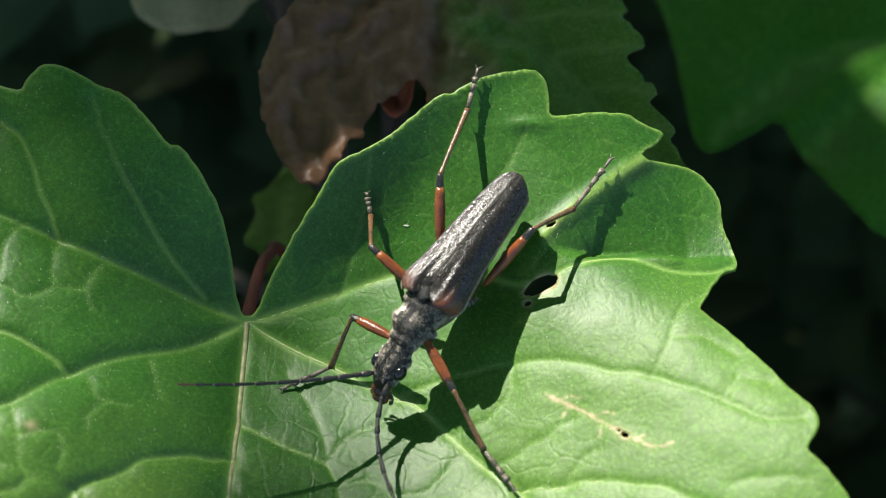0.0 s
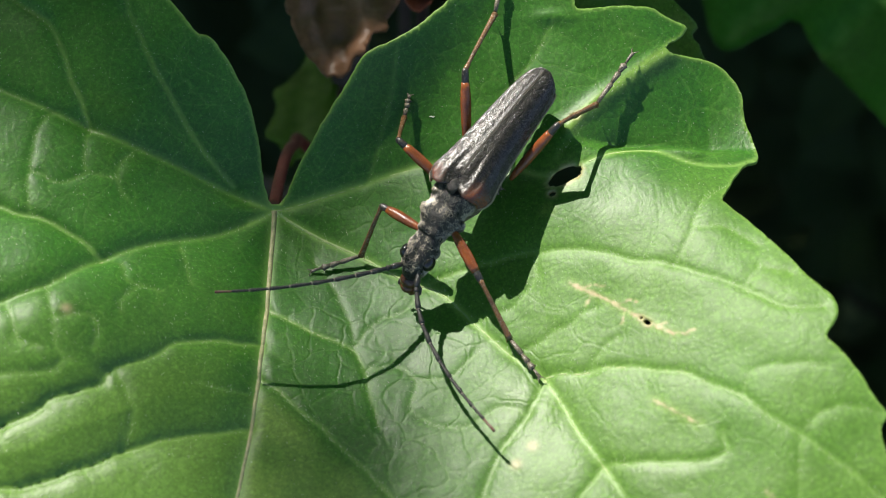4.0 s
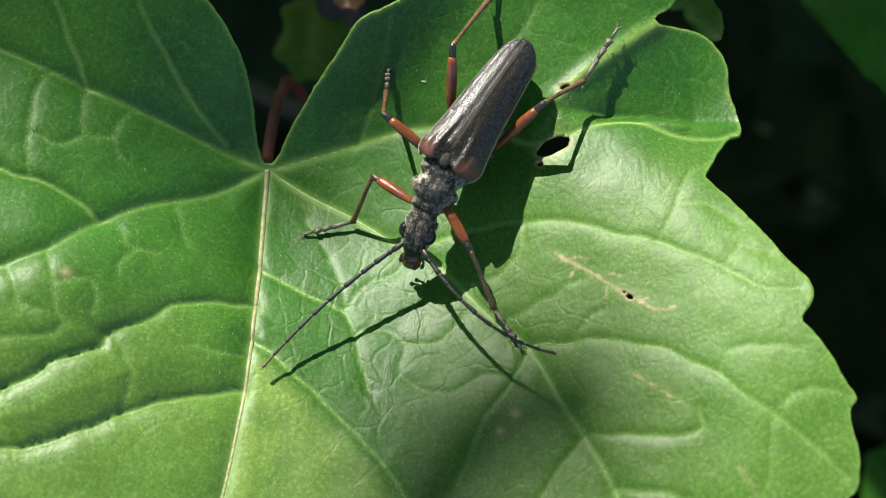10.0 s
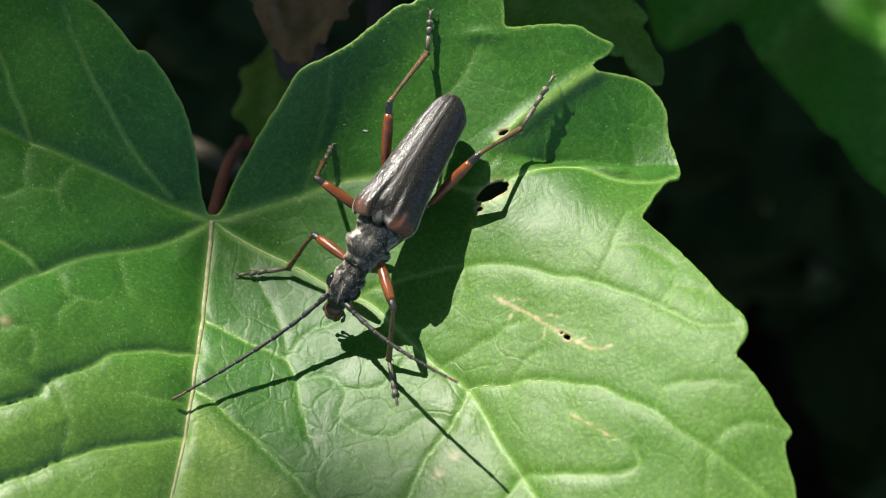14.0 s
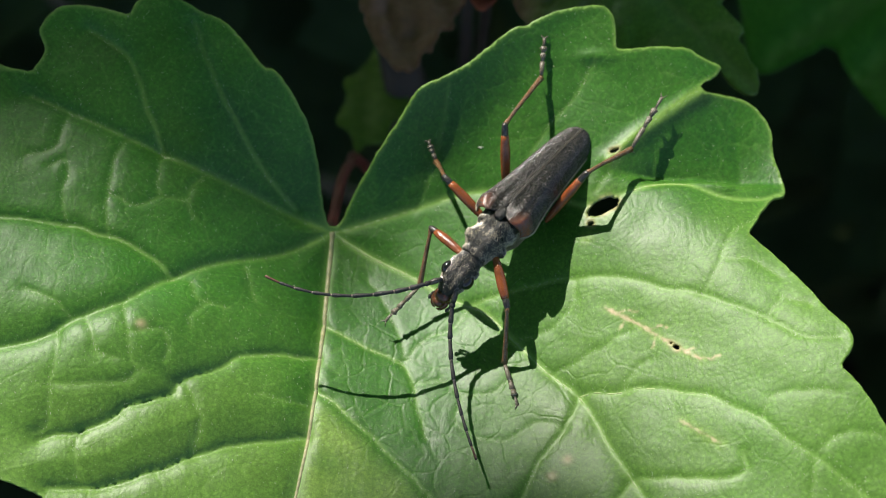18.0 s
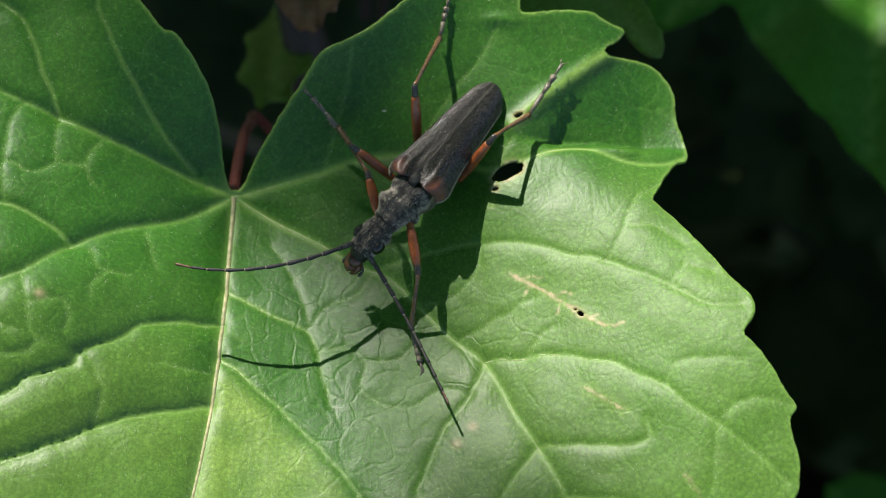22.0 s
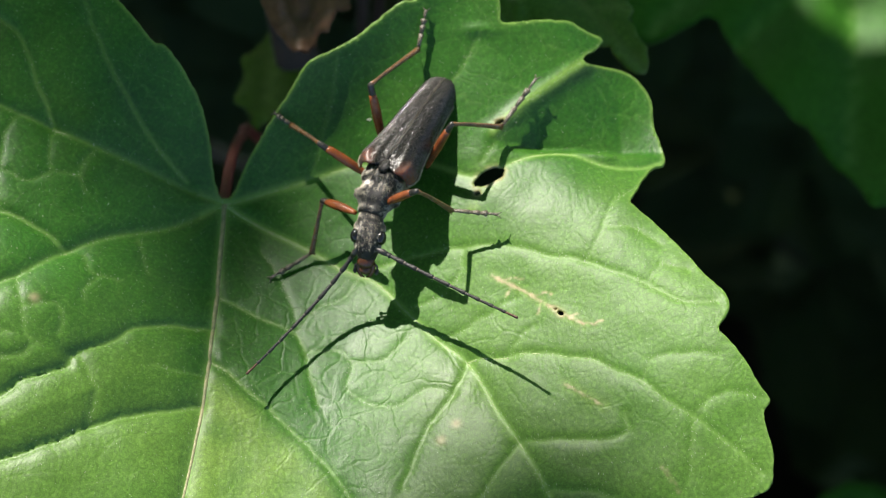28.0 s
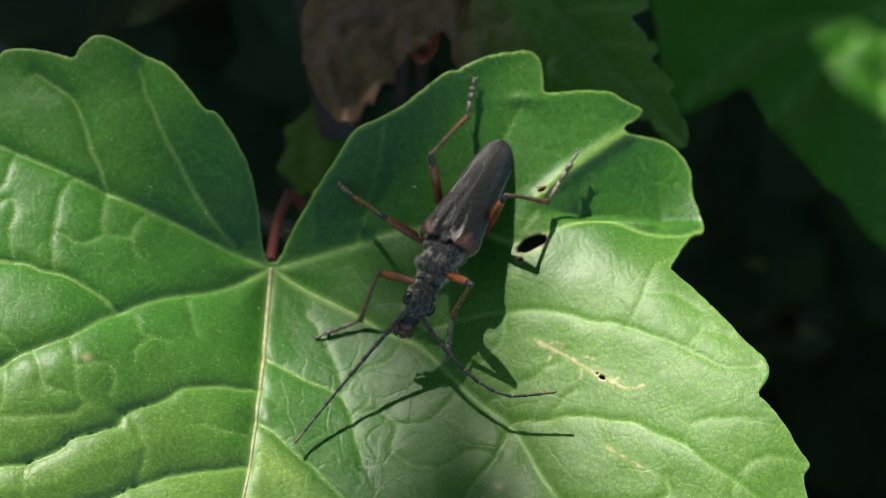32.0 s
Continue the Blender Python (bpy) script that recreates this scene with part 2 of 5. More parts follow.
def elytra_material():
    m, n, l, p = nodes_of("elytra_black")
    co = n.new("ShaderNodeTexCoord").outputs["Object"]
    a = add(n, "ShaderNodeTexNoise", Scale=420.0, Detail=5.0, Roughness=0.6)
    hair = add(n, "ShaderNodeTexNoise", Scale=10500.0, Detail=2.0, Roughness=0.7)
    pits = add(n, "ShaderNodeTexVoronoi", Scale=8000.0)
    stretch = add(n, "ShaderNodeMapping")
    stretch.inputs["Scale"].default_value = (0.55, 1.0, 1.0)
    l.new(co, stretch.inputs["Vector"])
    l.new(co, a.inputs["Vector"])
    l.new(stretch.outputs[0], hair.inputs["Vector"])
    l.new(co, pits.inputs["Vector"])
    c = mix(n, l, ramp(n, l, a.outputs["Fac"], [(0.3, (0, 0, 0)), (0.7, (1, 1, 1))]), (0.004, 0.0035, 0.0035), (0.009, 0.008, 0.008))
    red = n.new("ShaderNodeAttribute")
    red.attribute_name = "red"
    c = mix(n, l, math_node(n, l, "MULTIPLY", red.outputs["Fac"], 0.9), c, (0.17, 0.05, 0.025))
    h = ramp(n, l, hair.outputs["Fac"], [(0.54, (0, 0, 0)), (0.63, (1, 1, 1))])
    c = mix(n, l, math_node(n, l, "MULTIPLY", h, 0.06), c, (0.42, 0.37, 0.32))
    l.new(c, p.inputs["Base Color"])
    p.inputs["Roughness"].default_value = 0.27
    p.inputs["Specular IOR Level"].default_value = 0.36
    bump(n, l, [a.outputs["Fac"], pits.outputs["Distance"], hair.outputs["Fac"]], [0.02, 0.5, 0.5], [0.0002, 0.000026, 0.000036], p)
    return m


ELYTRA = elytra_material()


# ---- mesh helpers (millimetres in, metres out) ----
def mesh_of(name, verts, faces, material, smooth=True):
    me = bpy.data.meshes.new(name)
    me.from_pydata([tuple(c * MM for c in v) for v in verts], [], faces)
    me.materials.append(material)
    me.polygons.foreach_set("use_smooth", [smooth] * len(me.polygons))
    me.update()
    return me


def piece(name, verts, faces, material, parent=None, label="", smooth=True):
    ob = new(name, mesh_of(name, verts, faces, material, smooth))
    ob.parent = parent
    return tagged(ob, label) if label else ob


def tube(path, radii, sides=8, squash=1.0):
    """Verts and faces of a closed round rod along a path."""
    path = [Vector(p) for p in path]
    if not hasattr(radii, "__len__"):
        radii = [radii] * len(path)
    verts, faces = [], []
    side = None
    for i, p in enumerate(path):
        ahead = (path[min(i + 1, len(path) - 1)] - path[max(i - 1, 0)]).normalized()
        if side is None:
            side = ahead.cross(Vector((0, 0, 1)))
            if side.length < 0.1:
                side = ahead.cross(Vector((0, 1, 0)))
        side = (side - ahead * side.dot(ahead)).normalized()
        up = side.cross(ahead)
        for k in range(sides):
            a = 2 * math.pi * k / sides
            verts.append(tuple(p + side * (radii[i] * math.cos(a)) + up * (radii[i] * squash * math.sin(a))))
    for i in range(len(path) - 1):
        for k in range(sides):
            j = (k + 1) % sides
            faces.append((i * sides + k, (i + 1) * sides + k, (i + 1) * sides + j, i * sides + j))
    faces.append(tuple(range(sides)))
    faces.append(tuple(reversed(range((len(path) - 1) * sides, len(path) * sides))))
    return verts, faces


def smooth_path(points, per=6):
    """Catmull-Rom through the points."""
    pts = [np.array(p, float) for p in points]
    pts = [2 * pts[0] - pts[1]] + pts + [2 * pts[-1] - pts[-2]]
    out = []
    for i in range(1, len(pts) - 2):
        a, b, c, d = pts[i - 1:i + 3]
        for k in range(per):
            t = k / per
            out.append(0.5 * (2 * b + (c - a) * t + (2 * a - 5 * b + 4 * c - d) * t * t + (3 * b - a - 3 * c + d) * t ** 3))
    out.append(pts[-2])
    return out


def joined(*shapes):
    verts, faces = [], []
    for v, f in shapes:
        k = len(verts)
        verts += list(v)
        faces += [tuple(i + k for i in q) for q in f]
    return verts, faces


def ball(centre, radius, rings=10, sides=14):
    v, f = [], []
    r = radius if hasattr(radius, "__len__") else (radius,) * 3
    for i in range(rings + 1):
        a = math.pi * i / rings
        for k in range(sides):
            b = 2 * math.pi * k / sides
            v.append((centre[0] + r[0] * math.sin(a) * math.cos(b), centre[1] + r[1] * math.sin(a) * math.sin(b), centre[2] + r[2] * math.cos(a)))
    for i in range(rings):
        for k in range(sides):
            j = (k + 1) % sides
            f.append((i * sides + k, (i + 1) * sides + k, (i + 1) * sides + j, i * sides + j))
    return v, f


# ---- leaves ----
from mathutils import geometry


def inside(points, ring):
    """Which of the points lie inside a closed ring."""
    x, y = points[:, 0], points[:, 1]
    hit = np.zeros(len(points), bool)
    ring = np.asarray(ring, float)
    for (x1, y1), (x2, y2) in zip(ring, np.roll(ring, -1, 0)):
        if y1 != y2:
            hit ^= ((y1 > y) != (y2 > y)) & (x < (x2 - x1) * (y - y1) / (y2 - y1) + x1)
    return hit


def to_line(points, line):
    """Distance of points to a polyline, and how far along it (0 to 1)."""
    line = np.asarray(line, float)[:, :2]
    seg = np.diff(line, axis=0)
    total = np.r_[0, np.cumsum(np.hypot(*seg.T))]
    best, along = np.full(len(points), 1e9), np.zeros(len(points))
    for k in range(len(seg)):
        d = points - line[k]
        u = np.clip((d @ seg[k]) / max(seg[k] @ seg[k], 1e-9), 0, 1)
        r = np.hypot(*(d - u[:, None] * seg[k]).T)
        near = r < best
        best[near], along[near] = r[near], (total[k] + u * (total[k + 1] - total[k]))[near] / total[-1]
    return best, along


def ring_of(corners, step, cut=0.16, teeth=0.0, seed=1):
    """A closed outline with slightly rounded corners and an uneven edge, in steps."""
    c = np.asarray(corners, float)
    nxt = np.roll(c, -1, 0)
    c = np.stack([c * (1 - cut) + nxt * cut, c * cut + nxt * (1 - cut)], 1).reshape(-1, 2)
    out, rng = [], np.random.RandomState(seed)
    for a, b in zip(c, np.roll(c, -1, 0)):
        n = max(1, int(round(np.hypot(*(b - a)) / step)))
        side = np.array([b[1] - a[1], a[0] - b[0]]) / max(np.hypot(*(b - a)), 1e-9)
        for k in range(n):
            out.append(a + (b - a) * k / n + side * rng.uniform(-teeth, teeth) * (0 < k))
    return np.array(out)


def blade(name, ring, holes, height, step, material, parent, tint, thick=0.25, label="", fine=()):
    """A leaf blade: a fine mesh inside the ring, without its holes. height(points) gives z, tint(points) the named masks."""
    rng = np.random.RandomState(5)
    lo, hi = ring.min(0), ring.max(0)
    gx, gy = np.meshgrid(np.arange(lo[0], hi[0], step), np.arange(lo[1], hi[1], step * 0.87))
    gx[1::2] += step / 2
    grid = np.stack([gx.ravel(), gy.ravel()], 1) + rng.uniform(-0.16, 0.16, (gx.size, 2)) * step
    for line in fine:
        spots = np.concatenate([np.array(line[k]) + np.outer(np.arange(0, 1, 0.02), np.subtract(line[k + 1], line[k])) for k in range(len(line) - 1)])
        grid = np.concatenate([grid, np.repeat(spots, 8, 0) + rng.normal(0, 0.45, (len(spots) * 8, 2))])
    keep = inside(grid, ring)
    if name == "blade" and step < 0.4:
        keep &= ((grid[:, 1] > -30) & (grid[:, 0] > -46)) | (rng.rand(len(grid)) < 0.2)
    for h in holes:
        keep &= ~inside(grid, h)
    grid = grid[keep]
    edge = np.concatenate([ring] + [np.asarray(h) for h in holes])
    far = np.ones(len(grid), bool)
    for part in np.array_split(np.arange(len(grid)), max(1, len(grid) // 1500)):
        d = ((grid[part][:, None] - edge[None]) ** 2).sum(-1).min(1)
        far[part] = d > (0.42 * step) ** 2
    pts = np.concatenate([edge, grid[far]])
    links, k = [], 0
    for r in [ring] + list(holes):
        links += [(k + i, k + (i + 1) % len(r)) for i in range(len(r))]
        k += len(r)
    v, _, f = geometry.delaunay_2d_cdt([Vector(p) for p in pts], links, [], 0, 1e-6)[:3]
    v = np.array([tuple(q) for q in v])
    f = np.array([tuple(q) for q in f])
    mid = v[f].mean(1)
    good = inside(mid, ring)
    for h in holes:
        good &= ~inside(mid, h)
    f = f[good]
    z = height(v)
    ob = piece(name, np.c_[v, z].tolist(), [tuple(int(i) for i in q) for q in f], material, parent, label)
    for key, values in tint(v, z).items():
        ob.data.attributes.new(key, "FLOAT", "POINT").data.foreach_set("value", np.clip(values, 0, 1).astype(np.float32))
    s = ob.modifiers.new("thickness", "SOLIDIFY")
    s.thickness, s.offset = thick * MM, -1.0
    return ob


def ripple(points, size, seed=0.0):
    """Smooth unevenness between -1 and 1."""
    return np.array([noise.noise((x / size + seed, y / size, seed)) for x, y in points])


# The sunlit leaf: posts give the lie of its surface, x, y, z.
POSTS = np.array([
    (-21.2, 5.2, -5.2), (0.8, 3.5, -1.2), (7.3, -7.9, 0.1), (13.0, 1.2, 0.9), (16.7, 6.7, -3.6), (20.0, -9.5, 4.0), (19.0, -11.2, 4.1),
    (-25.2, 15.8, 3.5), (3.1, 17.8, 1.5), (-34.2, -6.6, 4.6), (-8.3, 11.4, -2.6), (12.0, 17.9, -1.6), (-0.3, -11.2, -2.0), (-42, 14, 5),
    (-46, 0, 6), (-40, -14, 4.5), (-18, -12, -2.5), (-20, -30, -1), (0, -28, 0), (22, -22, 3.5), (10, -38, 0), (-13.5, 16.2, 1.2), (-5, 20.5, 2.6)])


def bent_sheet(posts, stiff=0.4):
    """The smooth sheet through posts (a thin plate), as a function of points."""
    xy = posts[:, :2] / 10
    kernel = lambda r2: np.where(r2 > 0, r2 * np.log(r2 + 1e-12), 0)
    n = len(posts)
    a = np.zeros((n + 3, n + 3))
    a[:n, :n] = kernel(((xy[:, None] - xy[None]) ** 2).sum(-1)) + np.eye(n) * stiff
    a[:n, n], a[:n, n + 1:] = 1, xy
    a[n:, :n] = a[:n, n:].T
    w = np.linalg.solve(a, np.r_[posts[:, 2], 0, 0, 0])

    def height(p):
        q = np.atleast_2d(np.asarray(p, float))[:, :2] / 10
        return kernel(((q[:, None] - xy[None]) ** 2).sum(-1)) @ w[:n] + w[n] + q @ w[n + 1:]
    return height


lie = bent_sheet(POSTS)

# Outline, lobe by lobe, round the leaf from the stalk's notch.
LOBE_UPPER = [(-20.5, 5.6), (-18.9, 8.3), (-16.8, 10.5), (-14.4, 13.3), (-13.6, 14.3), (-12.6, 15.1), (-10.7, 15.9), (-8.9, 16.8), (-7.6, 17.7), (-6.0, 18.8), (-4.8, 19.5), (-4.1, 19.5), (-3.0, 20.2), (-1.5, 20.9), (2.2, 21.7), (3.1, 21.0), (3.3, 19.6), (3.2, 18.1)]
LOBE_RIGHT = [(4.4, 18.2), (6.6, 18.7), (9.3, 19.0), (10.5, 18.3), (12.1, 17.8), (11.5, 16.8), (10.5, 16.2), (10.1, 15.6), (10.5, 15.2), (11.4, 15.4), (13.2, 15.4),
              (14.7, 14.8), (15.6, 13.6), (16.0, 12.5), (16.0, 10.3), (16.5, 8.5), (16.7, 6.4), (15.5, 5.9), (14.5, 4.1), (13.1, 1.4)]
LOBE_LOWER = [(13.9, 0.4), (15.3, -1.3), (16.8, -3.5), (18.5, -6.4), (19.7, -7.9), (20.0, -9.0), (19.7, -10.0), (18.8, -11.2), (19.8, -12.3), (20.9, -14.2),
              (21.5, -15.7), (22.1, -16.6), (22.3, -17.1), (21.7, -17.8), (21.8, -19.1), (22.2, -21.0), (22.0, -23.0), (21.6, -23.7), (19.9, -24.3), (17.9, -24.4), (16.0, -24.0), (15.5, -25.5), (15.4, -27.5)]
LOBE_BOTTOM = [(12, -31), (9, -36), (4, -42), (-4, -46), (-14, -48), (-26, -44), (-36, -36), (-41, -27), (-39.8, -22.3), (-40.2, -20.3), (-40.8, -20.1), (-44, -19), (-50, -16), (-55, -10), (-62, -4), (-64, 6), (-58, 14)]
LOBE_LEFT = [(-49.0, 16.1), (-47.9, 15.8), (-46.5, 15.4), (-44.8, 15.2), (-44.1, 16.2), (-43.7, 17.2), (-44.4, 18.7), (-43.8, 19.9), (-42.8, 20.9), (-40.9, 21.1), (-38.5, 20.6), (-36.9, 20.1), (-36.4, 21.1),
             (-35.3, 22.1), (-34.0, 22.0), (-32.6, 21.4), (-30.9, 20.4), (-29.0, 19.7), (-27.4, 18.0), (-25.8, 16.0), (-24.9, 16.0), (-23.6, 14.5), (-22.3, 12.2), (-21.8, 9.4), (-21.8, 7.4), (-21.4, 5.5)]
HUB = (-21.1, 5.1)
MAIN_VEINS = [
    [HUB, (-21.2, 0.6), (-21.2, -5.0), (-21.3, -9.4), (-21.5, -13.8), (-22.2, -19.5), (-24, -30), (-26, -42)],
    [HUB, (-25.2, 2.1), (-29.3, 0.2), (-32.7, -2.1), (-35.5, -4.7), (-38.7, -6.4), (-42.5, -8.5), (-50, -9.5), (-58, -8)],
    [HUB, (-24.4, 6.0), (-27.8, 7.1), (-31.7, 8.3), (-37.1, 10.3), (-41.5, 12.0), (-44.9, 13.4)],
    [HUB, (-16.6, 6.2), (-12.8, 7.2), (-8.9, 7.9), (-3.5, 7.0), (0.4, 5.2), (2.9, 5.8), (5.8, 6.7), (8.5, 6.8), (11.6, 5.6), (14.4, 5.6), (16.2, 6.5)],
    [HUB, (-17.6, 2.9), (-14.2, 1.0), (-10.9, -1.3), (-8.0, -2.9), (-5.2, -6.1), (-3.0, -8.6), (-0.5, -10.9), (0.9, -13.4), (2.0, -15.8), (3.8, -18.9), (5.6, -22.8), (8, -30), (8, -36)],
]
# Side veins of the lower right lobe, the middle and the left lobe.
SIDE_RIGHT = [
    [(-0.5, -11.0), (2.3, -11.0), (5.8, -11.2), (9.1, -12.3), (12.7, -14.5), (15.7, -17.2), (18.4, -19.4), (21.2, -22.4)],
    [(-9.0, -1.9), (-5.6, -1.3), (-1.4, -0.9), (3.1, -1.5), (7.1, -3.1), (9.2, -3.7), (12.1, -5.4), (14.9, -7.2), (16.4, -8.5), (19.1, -8.7)],
    [(3.5, -18.4), (6.6, -18.5), (10.2, -18.9), (11.8, -18.4), (11.6, -17.0)],
    [(5.5, -22.4), (8.8, -22.9), (11.9, -24.1), (14.5, -24.5)],
]
SIDE_MIDDLE = [
    [(-21.2, -10.0), (-18.9, -11.9), (-16.8, -13.8), (-14.8, -15.9), (-12.8, -17.9), (-9.5, -22.5), (-8, -28)],
    [(-21.1, -3.8), (-18.1, -5.6), (-15.8, -6.6), (-14.4, -7.6), (-13.7, -9.0), (-13.1, -11.4), (-12.4, -14.0)],
    [(-0.5, -11.3), (-1.7, -14.0), (-3.5, -16.2), (-4.4, -18.0), (-5.6, -21.5)],
    [(3.4, -18.4), (1.7, -20.6), (0.2, -22.8), (-0.8, -24.5), (-2, -29)],
]
SIDE_LEFT = [
    [(-21.9, -14.3), (-24.5, -14.8), (-26.9, -15.5), (-30.1, -16.8), (-33.3, -18.3), (-36.6, -19.5), (-40.0, -19.6)],
    [(-21.3, -7.1), (-23.5, -7.3), (-26.6, -7.9), (-28.4, -9.2), (-29.6, -10.2), (-31.2, -10.9), (-31.7, -12.0), (-34.4, -13.0), (-35.5, -14.0), (-37.9, -15.1), (-41.0, -16.0)],
    [(-32.5, -1.8), (-34.0, -0.5), (-36.1, 0.6), (-37.8, 1.1), (-40.6, 1.7), (-45, 2.2), (-52, 2)],
    [(-34.3, 9.4), (-35.5, 12.9), (-36.9, 16.6), (-38.7, 18.1), (-40.4, 19.2)],
    [(-24.0, 6.6), (-26.5, 9.2), (-28.6, 12.6), (-30.5, 16.5), (-31.5, 19.6)],
]
SIDE_UPPER = [
    [(-13.9, 6.8), (-13.1, 8.3), (-12.4, 10.1), (-11.4, 12.6), (-10.6, 15.4)],
    [(-6.0, 7.6), (-3.2, 11.4), (-0.4, 14.2), (1.5, 17.2)],
    [(1.2, 6.4), (3.0, 8.6), (6.2, 12.0), (10.0, 15.2)],
]
SIDE_VEINS = SIDE_RIGHT + SIDE_MIDDLE + SIDE_LEFT
# Cross veins that part the panels between them.
CROSS_LEFT = [
    [(-39.3, -6.4), (-40.7, -5.1), (-43.0, -4.3)], [(-41.7, 11.6), (-42.1, 9.6), (-42.5, 8.4), (-44.4, 7.7)], [(-37.0, 9.9), (-37.6, 8.1), (-37.8, 4.7), (-37.6, 1.3)],
    [(-34.1, 8.9), (-34.3, 7.1), (-34.0, 5.4)], [(-31.0, 7.6), (-31.7, 6.2), (-31.8, 4.9), (-31.1, 3.4)], [(-42.5, 6.8), (-41.4, 7.4), (-41.0, 5.8), (-41.3, 4.5), (-40.7, 1.7)],
    [(-37.8, 4.7), (-35.6, 4.0), (-33.7, 5.1), (-31.8, 4.9)], [(-35.5, -5.0), (-34.8, -7.2), (-34.4, -9.6), (-33.4, -10.4)], [(-34.8, -7.6), (-32.6, -7.0), (-31.9, -8.0), (-32.0, -9.4)]]
CROSS_LOW = [
    [(-31.1, -2.1), (-30.5, -3.4), (-29.6, -3.9), (-28.1, -4.1)], [(-27.4, 0.4), (-26.9, -1.2), (-26.2, -3.0)], [(-40.3, -7.1), (-40.0, -9.5), (-40.3, -11.9), (-40.4, -14.5), (-41.4, -15.5)],
    [(-38.0, -6.7), (-37.3, -8.1), (-37.0, -9.3), (-35.6, -9.7)], [(-40.3, -11.9), (-38.5, -11.8), (-35.5, -11.5), (-33.4, -10.4)], [(-30.5, -6.4), (-30.6, -5.4), (-29.6, -3.9)],
    [(-37.9, -15.1), (-38.1, -16.9), (-37.8, -18.7)], [(-21.5, -11.5), (-23.3, -11.4), (-25.4, -11.1)], [(-30.5, -11.2), (-29.2, -13.6), (-29.8, -16.5)]]
CROSS_RIGHT = [
    [(-18.0, 0.9), (-16.5, -1.4), (-15.2, -4.2), (-14.4, -7.1)], [(-13.5, -9.2), (-11.4, -8.9), (-9.8, -10.3), (-10.2, -12.4), (-8.8, -13.8)], [(-14.4, -7.1), (-12.9, -5.0), (-10.8, -4.2), (-9.4, -2.4)],
    [(9.4, -3.8), (10.9, -0.9), (11.7, 1.2), (13.7, 3.0)], [(10.9, -0.9), (13.3, -1.3), (15.3, -3.1)], [(14.1, -6.4), (15.3, -4.9), (17.3, -5.8)], [(13.1, -14.4), (14.0, -13.0), (16.8, -12.9), (18.8, -13.3)]]
CROSS_EDGE = [
    [(16.9, -17.4), (18.2, -16.4), (20.2, -16.3), (21.7, -16.8)], [(3.0, -11.0), (3.9, -9.4), (5.1, -8.7)], [(-2.5, -8.9), (0.2, -7.8), (2.5, -6.6), (3.6, -6.1)], [(16.5, -17.8), (16.3, -20.2), (16.0, -22.6)],
    [(-5.6, -5.8), (-3.0, -5.2), (-1.0, -3.6), (-0.6, -1.2)], [(-9.8, -10.3), (-7.2, -10.0), (-5.0, -8.0)], [(-8.8, -13.8), (-6.4, -14.4), (-3.6, -13.0), (-1.6, -13.6)]]
CROSS_VEINS = SIDE_UPPER + CROSS_LEFT + CROSS_LOW + CROSS_RIGHT + CROSS_EDGE


def wavy(v, per, much, size):
    """A line through the points that wanders a little."""
    line = np.array(smooth_path(v, per))[:, :2]
    line[1:-1] += much * np.stack([ripple(line[1:-1], size, 3.0), ripple(line[1:-1], size, 8.0)], 1)
    return line


MAIN_LINES = [np.array(smooth_path(v, 8))[:, :2] for v in MAIN_VEINS]
SIDE_LINES = [wavy(v, 10, 0.22, 1.7) for v in SIDE_VEINS]
CROSS_LINES = [wavy(v, 6, 0.2, 1.1) for v in CROSS_VEINS]
SCARS = [[(1.8, -3.9), (4.5, -5.8), (7.1, -7.9), (8.9, -9.3)], [(7.2, -14.1), (10.1, -16.3)], [(13.8, -21), (15.2, -23.4)]]
TEARS = [[(2.6, -4.6), (3.4, -4.3), (4.2, -4.6)], [(5.2, -6.3), (6.0, -6.0), (6.5, -6.3)], [(5.6, -6.9), (5.4, -7.7)], [(7.6, -8.4), (8.5, -8.3)], [(8.6, -9.1), (9.7, -9.4), (10.3, -9.2)], [(3.4, -5.1), (2.9, -5.8)]]
FOLD = smooth_path([(2.4, 8.8), (4.3, 10.5), (6.0, 11.9), (7.9, 13.4), (10.2, 15.2)], 6)


def hollow(p):
    """How deep the blade sinks beyond the fold, down to the line where it rises again."""
    x, y = p[:, 0], p[:, 1]
    off = np.maximum((x - 6.0) * 0.63 - (y - 11.9) * 0.777, 0)
    up = np.maximum(y - 8.0, 0)
    share = off / (off + up + 0.3)
    ends = np.clip((x - 2.5) / 3.5, 0, 1) * np.clip((17.5 - x) / 4.5, 0.1, 1)
    return 1.8 * ends * share * np.exp(-(np.minimum(y - 8.0, 0) / 0.9) ** 2)


def near_of(points, lines):
    d = np.full(len(points), 1e9)
    for line in lines:
        d = np.minimum(d, to_line(points, line)[0])
    return d


